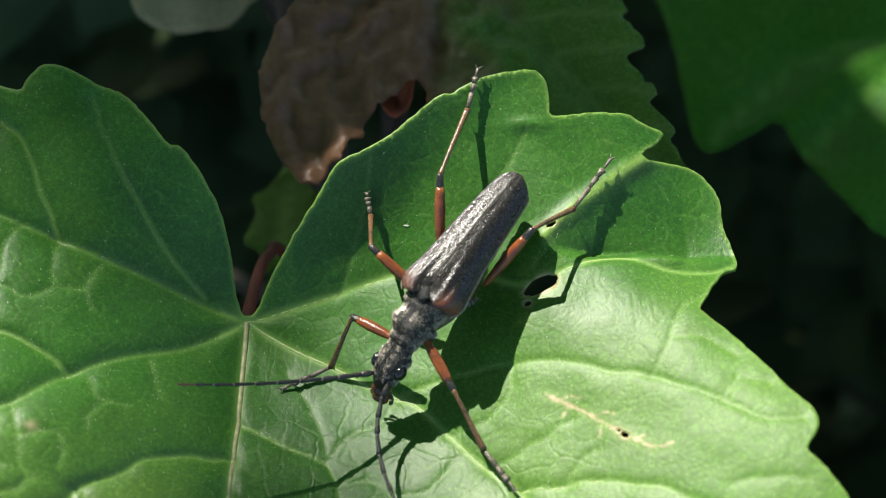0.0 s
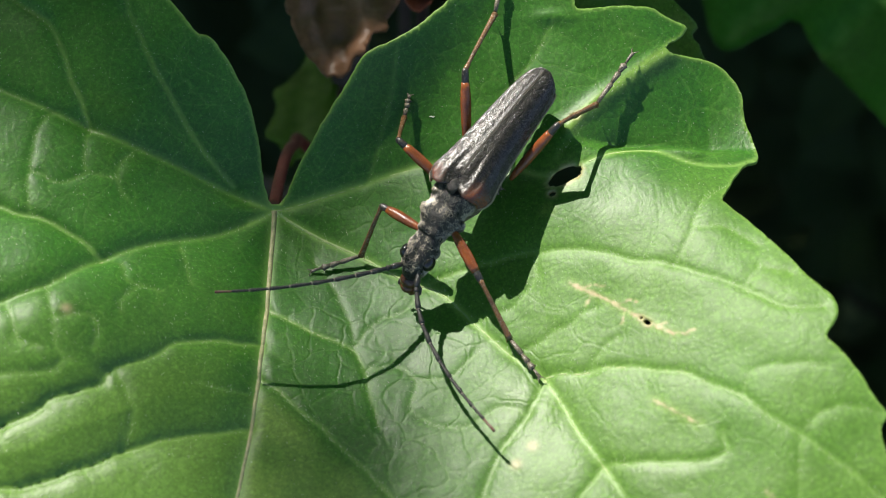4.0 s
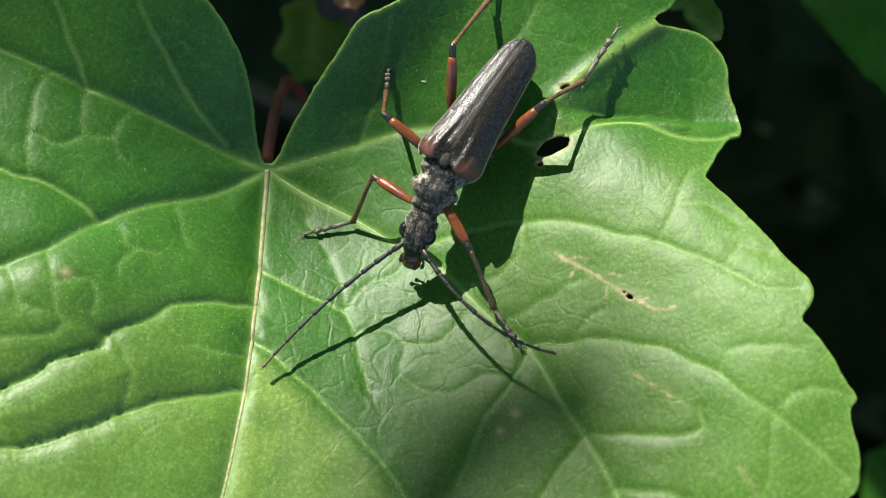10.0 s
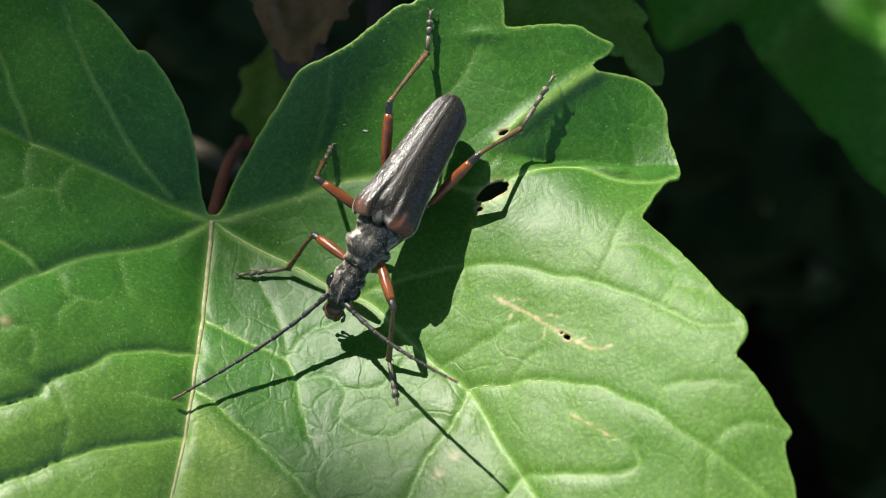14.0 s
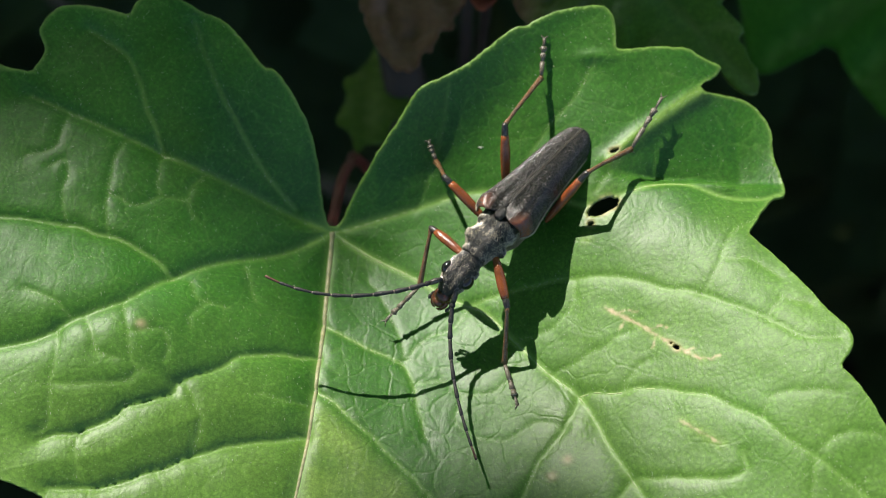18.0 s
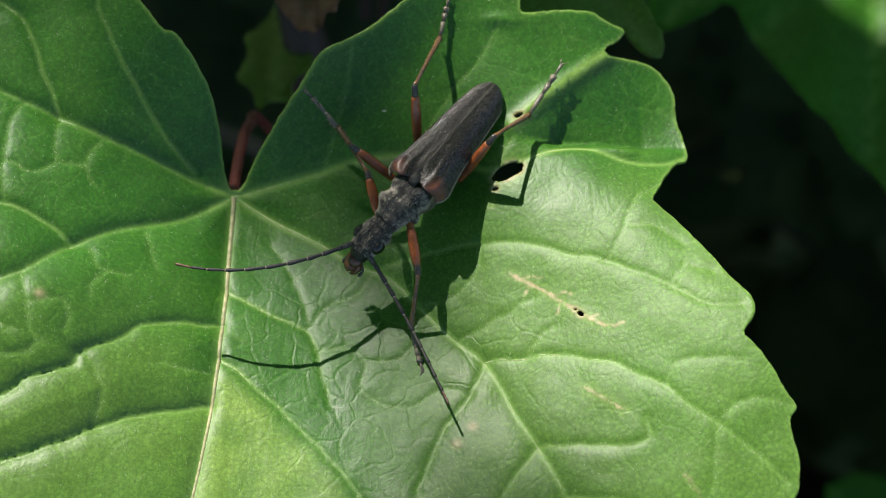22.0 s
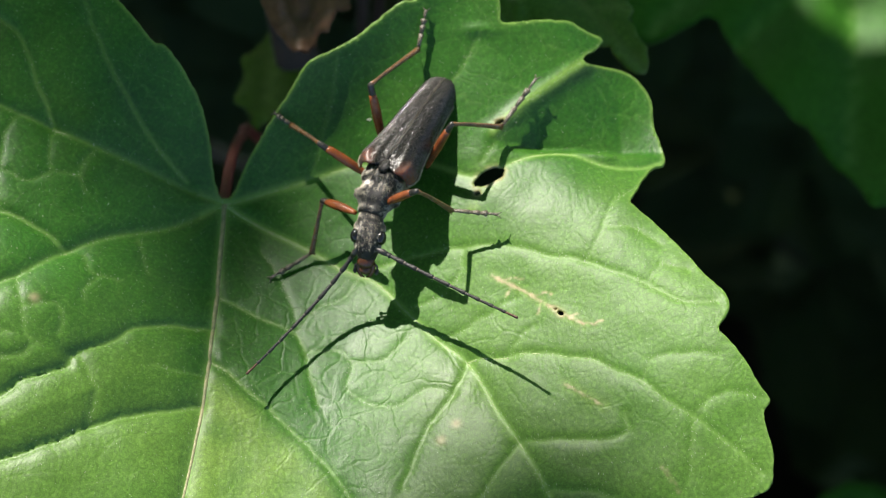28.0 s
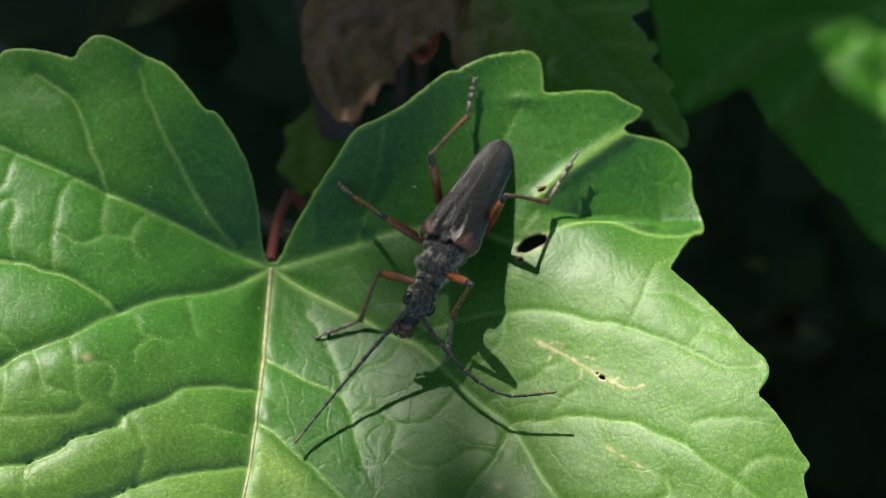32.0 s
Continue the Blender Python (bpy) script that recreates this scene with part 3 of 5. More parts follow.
def leaf_height(p):
    z = lie(p)
    tilt = (p[:, 0] + 15.6) * -0.63 + (p[:, 1] - 7) * 0.777
    z += 0.38 * (tilt + np.sqrt(tilt * tilt + 2.0)) / 2 * np.clip((p[:, 0] + 20) / 3, 0, 1)
    d1, d2, d3 = near_of(p, MAIN_LINES), near_of(p, SIDE_LINES), near_of(p, CROSS_LINES)
    left = np.clip((-20 - p[:, 0]) / 3, 0, 1)
    z += (0.42 + 0.45 * left) * (1 - np.exp(-d1 / 1.1)) - 0.36 - 0.25 * left
    z += (0.20 + 0.40 * left) * (1 - np.exp(-d2 / (0.38 + 0.17 * left))) + 0.30 * left * (1 - np.exp(-(d2 / 2.4) ** 2)) - 0.20 - 0.4 * left
    z += (0.13 + 0.06 * left) * (1 - np.exp(-d3 / 0.38)) - 0.10
    df = to_line(p, FOLD)[0]
    z += 0.42 * np.exp(-(df / 0.7) ** 2) - hollow(p)
    rise = np.hypot((p[:, 0] - 1.5) / 1.3, (p[:, 1] - 17.4) / 0.5)
    z += 0.3 * np.exp(-rise ** 2) + 0.3 * np.exp(-(to_line(p, [(9.2, 7.3), (10.6, 6.9), (12.0, 6.6)])[0] / 0.5) ** 2)
    z += 0.12 * ripple(p, 3.4, 2.0) + 0.025 * ripple(p, 1.2, 7.0)
    return z


def leaf_tint(p, z):
    main, vein = np.zeros(len(p)), np.zeros(len(p))
    for line in MAIN_LINES:
        d, u = to_line(p, line)
        main = np.maximum(main, np.exp(-(d / (0.34 - 0.18 * u)) ** 2) * np.where(p[:, 0] < -23, 0.35, 0.72))
    for line in SIDE_LINES:
        d, u = to_line(p, line)
        vein = np.maximum(vein, np.exp(-(d / 0.18) ** 2) * (0.6 - 0.3 * u))
    vein = np.maximum(vein, np.exp(-(near_of(p, CROSS_LINES) / 0.16) ** 2) * 0.22)
    hub = np.exp(-(np.hypot(p[:, 0] - HUB[0], p[:, 1] - HUB[1]) / 1.2) ** 2)
    scar = np.zeros(len(p))
    for k, s in enumerate(SCARS):
        scar = np.maximum(scar, np.exp(-((near_of(p, [s]) + 0.12 * ripple(p, 0.9, 2.0) + 0.08 * ripple(p, 0.3, 6.0)) / (0.13 if k == 0 else 0.09)) ** 2) * (1.0 if k == 0 else 0.7))
    scar = np.maximum(scar, 0.8 * np.exp(-((near_of(p, TEARS) + 0.1 * ripple(p, 0.3, 2.0)) / 0.08) ** 2))
    scar *= np.clip(0.8 + 1.1 * ripple(p, 0.6, 3.0), 0, 1)
    fold = np.exp(-(to_line(p, FOLD)[0] / 0.45) ** 2) * 0.85
    rim = np.exp(-(np.hypot(p[:, 0] - 1.9, p[:, 1] - 4.7) / 1.7) ** 2) * 0.6
    rim = np.maximum(rim, np.exp(-(np.hypot(p[:, 0] - 0.4, p[:, 1] - 2.2) / 0.8) ** 2) * 0.7)
    between = np.r_[MAIN_LINES[0][24:], SIDE_LINES[4][::-1]]
    gap = np.minimum(near_of(p, [MAIN_LINES[0]]), near_of(p, [SIDE_LINES[4]]))
    wedge = inside(p, between) * np.clip(near_of(p, [SIDE_LINES[4]]) / 1.6, 0, 1) * np.clip(gap / 0.4, 0, 1) * np.clip(0.8 + 0.4 * ripple(p, 2.5, 6.0), 0, 1) * np.clip(1.1 - 0.035 * np.hypot(p[:, 0] + 20, p[:, 1] + 14), 0, 1)
    wedge = np.maximum(wedge, 0.5 * np.exp(-(near_of(p, [MAIN_LINES[0]]) / 3.0) ** 2) * np.clip((-9 - p[:, 1]) / 6, 0, 1))
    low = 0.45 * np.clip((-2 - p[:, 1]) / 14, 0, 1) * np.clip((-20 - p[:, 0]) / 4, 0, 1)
    # Stronger sunlight on the right part, put into the colour as added paleness.
    painted_sun = 0.36 * np.clip((p[:, 0] + 12) / 12, 0, 1) * np.clip((8 - p[:, 1]) / 10, 0, 1)
    halo = np.exp(-(near_of(p, SCARS[:2]) / 0.9) ** 2) * 0.6
    edge = 0.6 * np.exp(-(near_of(p, [np.r_[outline, outline[:1]]]) / 0.18) ** 2)
    pale = np.maximum.reduce([fold, rim, wedge, low, painted_sun, halo, edge]) + 0.10 * ripple(p, 5.0, 1.0)
    spots = np.zeros(len(p))
    for x, y in ((-1.4, -16.3), (-33.9, -6.8), (-2.6, -17.6)):
        spots = np.maximum(spots, np.exp(-(np.hypot(p[:, 0] - x, p[:, 1] - y) / 0.35) ** 2) * 0.7)
    middle = np.exp(-(((p[:, 0] + 11) / 10) ** 2 + ((p[:, 1] + 8) / 12) ** 2))
    net = np.clip(0.28 + 0.6 * middle + 0.25 * ripple(p, 7.0, 5.0), 0.1, 1)
    brown_rim = near_of(p, [np.r_[h, h[:1]] for h in HOLES])
    scar = np.maximum(scar, 0.75 * np.exp(-(brown_rim / 0.2) ** 2) * np.clip(0.6 + ripple(p, 0.8, 4.0), 0, 1))
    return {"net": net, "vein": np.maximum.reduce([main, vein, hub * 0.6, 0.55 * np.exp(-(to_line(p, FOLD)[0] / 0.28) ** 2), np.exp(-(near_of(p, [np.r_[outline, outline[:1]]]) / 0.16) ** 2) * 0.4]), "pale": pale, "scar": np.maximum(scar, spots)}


def small_ring(x, y, rx, ry, turn=0.0, n=18, seed=0):
    rng = np.random.RandomState(seed)
    a = np.arange(n) * 2 * math.pi / n
    r = 1 + rng.uniform(-0.1, 0.1, n)
    u, v = rx * r * np.cos(a), ry * r * np.sin(a)
    c, s = math.cos(radians(turn)), math.sin(radians(turn))
    return np.stack([x + u * c - v * s, y + u * s + v * c], 1)


HOLES = [small_ring(1.8, 4.95, 1.42, 0.72, 24, 24, 1), small_ring(0.78, 3.5, 0.30, 0.24, 0, 10, 2), small_ring(2.85, 9.55, 0.42, 0.26, 20, 12, 3), small_ring(7.12, -8.0, 0.30, 0.19, -45, 10, 4), small_ring(6.75, -7.6, 0.13, 0.1, 0, 8, 6)]
main_leaf = tagged(new("lobed_leaf"), "large sunlit green lobed leaf with chewed holes and pale scar", "leaf")
outline = ring_of(LOBE_UPPER + LOBE_RIGHT + LOBE_LOWER + LOBE_BOTTOM + LOBE_LEFT, 0.4, 0.18, 0.05)
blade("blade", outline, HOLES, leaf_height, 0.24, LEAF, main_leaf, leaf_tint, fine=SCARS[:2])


def ribs(leaf, lines, surface, thick, thin, sink, material=VEIN):
    """Each vein as a tapered cord let into the blade."""
    for line in lines:
        p = np.array(line if len(line) > 20 else smooth_path(line, 24))[:, :2]
        z = surface(p)
        n = len(p)
        r = [thick + (thin - thick) * i / (n - 1) for i in range(n)]
        v, f = tube([(p[i][0], p[i][1], z[i] + sink) for i in range(n)], r, 8, 0.7)
        piece("vein", v, f, material, leaf)


ribs(main_leaf, [MAIN_VEINS[0]], leaf_height, 0.24, 0.13, 0.0, VEIN_TAN)
ribs(main_leaf, [MAIN_VEINS[4]], leaf_height, 0.16, 0.07, -0.04)
ribs(main_leaf, [MAIN_VEINS[3][:4], [(3.7, 6.0)] + MAIN_VEINS[3][7:]], leaf_height, 0.10, 0.04, -0.03)
ribs(main_leaf, [SIDE_LINES[0], SIDE_LINES[4], SIDE_LINES[5]], leaf_height, 0.09, 0.03, -0.02)
ribs(main_leaf, [SIDE_LINES[1], SIDE_LINES[2], SIDE_LINES[3], SIDE_LINES[6], SIDE_LINES[7]], leaf_height, 0.06, 0.025, -0.03)
ribs(main_leaf, [MAIN_LINES[1], MAIN_LINES[2]] + SIDE_LINES[8:13], leaf_height, 0.06, 0.025, -0.03)


def leaf_hairs(count=2600):
    """Fine pale hairs, thickest along the veins, as one mesh."""
    rng = np.random.RandomState(77)
    lines = [MAIN_LINES[1], MAIN_LINES[2], MAIN_LINES[4]] + SIDE_LINES + CROSS_LINES
    spots = []
    for line in lines:
        run = np.hypot(*np.diff(line, axis=0).T)
        for k in rng.choice(len(run), max(4, int(run.sum() * 7)), p=run / run.sum()):
            spots.append(line[k] + (line[k + 1] - line[k]) * rng.rand() + rng.normal(0, 0.14, 2))
    spots = np.array(spots)
    wide = np.stack([rng.uniform(-46, 22, count), rng.uniform(-27, 21, count)], 1)
    p = np.concatenate([spots, wide])
    p = p[inside(p, outline) & (near_of(p, [np.r_[h, h[:1]] for h in HOLES[:1]]) > 1.2)]
    z = leaf_height(p)
    verts, faces = [], []
    for (x, y), h in zip(p, z):
        a, n = rng.normal(1.9, 0.5), rng.uniform(0.06, 0.18)
        d = np.array([math.cos(a), math.sin(a), rng.uniform(0.15, 0.6)]) * n
        side = np.array([-math.sin(a), math.cos(a), 0]) * 0.014
        q, k = np.array([x, y, h]), len(verts)
        verts += [tuple(q + side), tuple(q - side), tuple(q + d * 0.5 + (0, 0, 0.02)), tuple(q + d)]
        faces += [(k, k + 2, k + 3), (k + 2, k + 1, k + 3), (k, k + 1, k + 2)]
    return piece("hairs", verts, faces, LEAF_HAIR, main_leaf, "fine pale hairs along the veins")


leaf_hairs()
petiole = smooth_path([(-21.2, 5.1, -5.2), (-21.7, 8.5, -8.8), (-22.1, 12.5, -12.6), (-22.4, 16.5, -16.5), (-22.6, 20, -21), (-22.4, 23.5, -28), (-18, 27, -60)], 6)
v, f = tube(petiole, 0.5, 12)
piece("petiole", v, f, STEM_RED, main_leaf, "dark red leaf stalk")


# Reddish young leaf behind, turning green towards its toothed tip.
RED_OUT = [(-14, 54), (-17.4, 44.2), (-18.0, 41.8), (-18.8, 40.5), (-20.7, 35.7), (-20.2, 33.5), (-20.1, 30.2), (-18.4, 26.6), (-16.9, 24.6), (-15.4, 24.2), (-14.3, 26.3), (-13.3, 25.9), (-12.6, 28.4), (-11.3, 28.4), (-11.4, 30.5), (-9.1, 31.8), (-7.6, 33.4),
           (-6.2, 33.8), (-5.2, 30), (-2, 24), (4, 21), (8, 23.2), (11.4, 22.9), (12.2, 22.4), (12.9, 22.6), (13.6, 20.8), (15.0, 19.5), (16.0, 19.6), (16.3, 20.8), (15.5, 23), (14.6, 25.0), (15.3, 25.7), (14.2, 27.3), (13.2, 28.7), (14.1, 29.4), (12.7, 31.6), (11.5, 33.4), (13.3, 33.9),
           (13.2, 35.0), (11.5, 37.3), (12.2, 38.0), (10.5, 40.2), (8.4, 41), (9.6, 44), (4, 52), (-6, 56)]


def red_height(p):
    x, y = p[:, 0], p[:, 1]
    z = -10.5 + 0.10 * (np.clip(x, -8, 20) - 14) + 0.06 * (y - 20)
    lines = [[(-4, 60), (-13, 40), (-16, 25)], [(-4, 50), (0, 42.5), (4.5, 35.5), (16, 20)], [(-2, 50), (-5, 36), (-5, 28)]]
    z += 1.2 * (1 - np.exp(-near_of(p, lines) / 2.0))
    fade = np.clip((9 - x) / 10, 0.12, 1)
    z += fade * (0.9 * ripple(p, 2.6, 4.0) + 0.45 * ripple(p, 1.2, 9.0) + 0.8 * ripple(p * np.array([1.0, 0.3]), 1.0, 5.0))
    return z


def red_tint(p, z):
    lines = [[(-4, 50), (0, 42.5), (4.5, 35.5), (16, 20)], [(2, 39), (7, 38.5), (12, 37.5)], [(5, 34.8), (9, 34.6), (13, 34)], [(8, 31), (11, 30.6), (14, 29)], [(11.5, 26.4), (13.5, 26.5), (15, 25.6)]]
    return {"vein": np.exp(-(near_of(p, lines) / 0.3) ** 2) * 0.5, "pale": 0.35 * np.clip((p[:, 0] - 6) / 6, 0, 1) * np.clip((27 - p[:, 1]) / 6, 0, 1), "scar": np.zeros(len(p)),
            "brown": np.clip((2 - p[:, 0]) / 8 + 0.7 * ripple(p, 5, 3.0), 0, 1) * np.clip((p[:, 1] - 20) / 3, 0.1, 1)}


red_leaf = tagged(new("young_leaf"), "wrinkled reddish-brown young leaf with a green toothed tip", "leaf")
blade("blade", ring_of(RED_OUT, 0.7, 0.15, 0.28, 4), [], red_height, 0.55, LEAF_RED, red_leaf, red_tint)
v, f = tube(smooth_path([(-3, 50, -18.5), (-5, 60, -22), (-12, 66, -40), (-16, 60, -70)], 6), 0.8, 10)
piece("petiole", v, f, STEM_DARK, red_leaf)

# Dark green leaf farther off, to the side.
FAR_OUT = [(14, 66), (16.2, 57), (17.2, 51), (17.6, 45), (18.3, 40.6), (19.4, 39.2), (22.6, 40.2), (27.0, 42.6), (30.0, 36.0), (32.1, 32.0), (34.5, 28.1), (36.0, 27.3), (37.3, 24.1), (38.6, 22.5), (39.7, 21.4), (40.6, 19.4), (41.6, 17.0), (44, 17.6), (49, 18), (58, 26), (66, 40), (62, 58), (44, 74), (26, 76)]


def far_height(p):
    z = -40 + 0.06 * (p[:, 0] - 25)
    return z + 1.6 * (1 - np.exp(-near_of(p, [[(60, 70), (40, 48), (27, 36)], [(44, 52), (30, 50), (20, 41)], [(44, 52), (42, 36), (40, 23)]]) / 3)) + 0.8 * ripple(p, 9, 2.0)


def far_tint(p, z):
    zero = np.zeros(len(p))
    return {"vein": np.exp(-(near_of(p, [[(60, 70), (40, 48), (27, 36)], [(44, 52), (30, 50), (20, 41)], [(44, 52), (42, 36), (40, 23)]]) / 0.5) ** 2) * 0.5, "pale": zero, "scar": zero}


far_leaf = tagged(new("shaded_leaf"), "broad dark green lobed leaf hanging in the shade", "leaf")
blade("blade", ring_of(FAR_OUT, 1.0, 0.15, 0.15, 6), [], far_height, 1.3, LEAF_DARK, far_leaf, far_tint)
v, f = tube(smooth_path([(52, 62, -39.5), (60, 74, -42), (90, 100, -60), (130, 130, -90)], 6), 1.0, 10)
piece("petiole", v, f, STEM_RED, far_leaf)


def plain_leaf(name, label, corners, z0, slope, material, stalk, step=1.2, wrinkle=0.8):
    """A smaller leaf in the depth, with a midrib and a stalk."""
    ring = ring_of(corners, step * 0.7, 0.2, 0.1, 8)
    c = ring.mean(0)
    far = ring[np.argmax(np.hypot(*(ring - c).T))]
    rib = [tuple(2 * c - far), tuple(c), tuple(far)]
    height = lambda p: z0 + (p - c) @ np.array(slope) + 1.0 * (1 - np.exp(-near_of(p, [rib]) / 2)) + wrinkle * ripple(p, 4, 3.0)
    tint = lambda p, z: {"vein": np.exp(-(near_of(p, [rib]) / 0.4) ** 2) * 0.4, "pale": np.zeros(len(p)), "scar": np.zeros(len(p)), "brown": np.zeros(len(p))}
    leaf = tagged(new(name), label, "leaf")
    blade("blade", ring, [], height, step, material, leaf, tint)
    v, f = tube(smooth_path([(c[0], c[1], z0 - 0.4)] + stalk, 6), 0.6, 8)
    piece("petiole", v, f, STEM_DARK, leaf)
    return leaf


small_leaf = plain_leaf("small_leaf", "small yellow-green leaf behind the notch", [(-22.0, 44), (-20.8, 40), (-18.8, 39), (-19.2, 35), (-17.6, 32.5), (-20.4, 30), (-20.0, 27.6), (-22.6, 28.4), (-23.6, 26.6), (-24.6, 30), (-26.4, 31), (-25.0, 34.4), (-26.0, 37), (-23.8, 38)], -34, (0.1, -0.2), LEAF_YELLOW, [(-20, 34, -42), (-18, 35, -60), (-17, 32, -105)])
plain_leaf("dry_leaf", "pale crumpled dry leaf in the depth", [(-42, 62), (-40, 55), (-37.5, 53), (-34, 52), (-30.5, 52.5), (-27.5, 54.5), (-25, 58), (-28, 66), (-36, 68)], -30, (0.05, 0.1), LEAF_DRY, [(-30, 66, -36), (-22, 60, -80), (-18, 50, -110)], 1.2, 1.6)
plain_leaf("low_leaf", "dim green leaf low beneath the sunlit leaf", [(49, 11), (57, 14), (70, 8), (82, -6), (76, -28), (60, -30), (51, -14)], -138, (-0.1, 0.1), LEAF_DARK, [(74, -3, -135), (92, -20, -170)])
scrap = plain_leaf("leaf_scrap", "small orange-red withered leaf scrap", [(-10.2, 36.8), (-8.8, 38.4), (-7.2, 37.0), (-7.6, 34.2), (-9.2, 32.9), (-10.4, 34.8)], -15.5, (0.1, 0.1), skin("scrap_orange", (0.34, 0.08, 0.03), (0.24, 0.06, 0.03), 0.6), [(-9, 40, -22), (-14, 46, -60)], 0.8)


# A tiny pale dropping on the sunlit leaf.
z = float(leaf_height(np.array([[-8.3, 11.25]]))[0])
v, f = ball((-8.3, 11.25, z), (0.25, 0.10, 0.03), 8, 12)
tagged(piece("dropping", [(x + 0.05 * math.sin(9 * y), y + 0.04 * math.sin(14 * x), h) for x, y, h in v], f, skin("dropping_white", (0.30, 0.36, 0.26), (0.2, 0.26, 0.16), 0.7)), "tiny whitish dropping on the sunlit leaf", "dropping")


# ---- ground, bush stem and the leaves overhead ----
def ground_sheet():
    bm = bmesh.new()
    bmesh.ops.create_grid(bm, x_segments=60, y_segments=60, size=0.6)
    for v in bm.verts:
        v.co.z = -0.42 + 0.02 * noise.noise((v.co.x * 9, v.co.y * 9, 0)) + 0.006 * noise.noise((v.co.x * 40, v.co.y * 40, 3))
    outer = [e for e in bm.edges if e.is_boundary]
    grown = bmesh.ops.extrude_edge_only(bm, edges=outer)["geom"]
    for v in grown:
        if isinstance(v, bmesh.types.BMVert):
            v.co.x *= 600
            v.co.y *= 600
            v.co.z = -0.42
    me = bpy.data.meshes.new("ground")
    bm.to_mesh(me)
    bm.free()
    me.materials.append(SOIL)
    return tagged(new("ground", me), "dark bare soil under the bush", "ground", kind="structure")


ground = ground_sheet()

bush = tagged(new("bush_stem"), "dark brown stem of the bush with side shoots", "stem")
v, f = tube(smooth_path([(-14, 40, -430), (-16, 36, -220), (-17, 32, -110), (-18, 27, -58), (-20, 40, -30), (-26, 70, -20), (-40, 120, 10)], 8), [3.2 - 0.03 * i for i in range(49)], 12)
piece("stem", v, f, STEM_DARK, bush)
v, f = tube(smooth_path([(-17, 32, -110), (-30, 60, -120), (-60, 80, -125), (-90, 100, -110), (-120, 130, -90)], 8), [1.8 - 0.03 * i for i in range(33)], 10)
piece("side_shoot", v, f, BARK, bush)


def leaf_cloud(name, label, centres, size, material, seed):
    """Many simple folded leaves as one mesh."""
    rng = np.random.RandomState(seed)
    verts, faces = [], []
    shape = [(0, -1, 0), (0.45, -0.55, 0.1), (0.62, 0.0, 0.16), (0.35, 0.55, 0.1), (0, 1, 0), (-0.35, 0.55, 0.1), (-0.62, 0, 0.16), (-0.45, -0.55, 0.1), (0, 0, 0)]
    for c in centres:
        m = Euler((rng.uniform(-0.6, 0.6), rng.uniform(-0.6, 0.6), rng.uniform(0, 6.28))).to_matrix() * (size * rng.uniform(0.7, 1.3))
        k = len(verts)
        verts += [tuple(m @ Vector(q) + Vector(c)) for q in shape]
        faces += [(k + 8, k + i, k + (i + 1) % 8) for i in range(8)]
    ob = piece(name, verts, faces, material)
    return tagged(ob, label, "foliage", kind="stuff")


def canopy():
    """Leaves between the sun and the place, with one gap through which the sun reaches the leaf."""
    rng, more = np.random.RandomState(11), np.random.RandomState(12)
    a = SUN.orthogonal().normalized()
    b = SUN.cross(a)
    near = [(12 * i + rng.uniform(-5, 5), 12 * k + rng.uniform(-5, 5)) for i in range(-40, 41) for k in range(-40, 41)]
    wide = [tuple(q) for q in rng.uniform(-700, 700, (2500, 2)) if max(abs(q)) > 470]
    out = []
    for u, w in near + wide:
        q = SUN * rng.uniform(300, 420) + a * u + b * w
        foot = q - SUN * (q.z / SUN.z)
        ex, ey = (foot.x + 17) / 62, (foot.y + 12) / 54
        if ex * ex + ey * ey > 1:
            out.append(tuple(q))
            if ex * ex + ey * ey > 1.25 and max(abs(ex), abs(ey)) < 2.6:
                out.append(tuple(q + SUN * 25 + a * more.uniform(-7, 7) + b * more.uniform(-7, 7)))
    return leaf_cloud("overhanging_foliage", "dense green foliage overhead that shades the ground", out, 17, LEAF_PLAIN, 12)


def foliage_material():
    """Thin leaves that let part of the sun through."""
    m = skin("foliage", (0.02, 0.065, 0.012), (0.04, 0.10, 0.02), 0.6, 60.0, spec=0.25)
    n, l = m.node_tree.nodes, m.node_tree.links
    thin = add(n, "ShaderNodeBsdfTranslucent", Color=(0.12, 0.38, 0.03, 1))
    both = add(n, "ShaderNodeMixShader", Fac=0.36)
    l.new(n["Principled BSDF"].outputs[0], both.inputs[1])
    l.new(thin.outputs[0], both.inputs[2])
    l.new(both.outputs[0], n["Material Output"].inputs["Surface"])
    return m


LEAF_PLAIN = foliage_material()
canopy()


def undergrowth():
    """Dark leaves round the hollow under the bush, down to the ground."""
    rng = np.random.RandomState(21)
    out = []
    for _ in range(5200):
        a, r, z = rng.uniform(0, 2 * math.pi), rng.uniform(125, 240), rng.uniform(-430, -75)
        out.append((-12 + r * math.cos(a), 45 + r * math.sin(a), z))
    return leaf_cloud("undergrowth", "dense dark foliage round the hollow beneath the leaves", out, 17, skin("foliage_dark", (0.050, 0.080, 0.034), (0.075, 0.115, 0.048), 0.7, 60.0, spec=0.1), 22)


undergrowth()

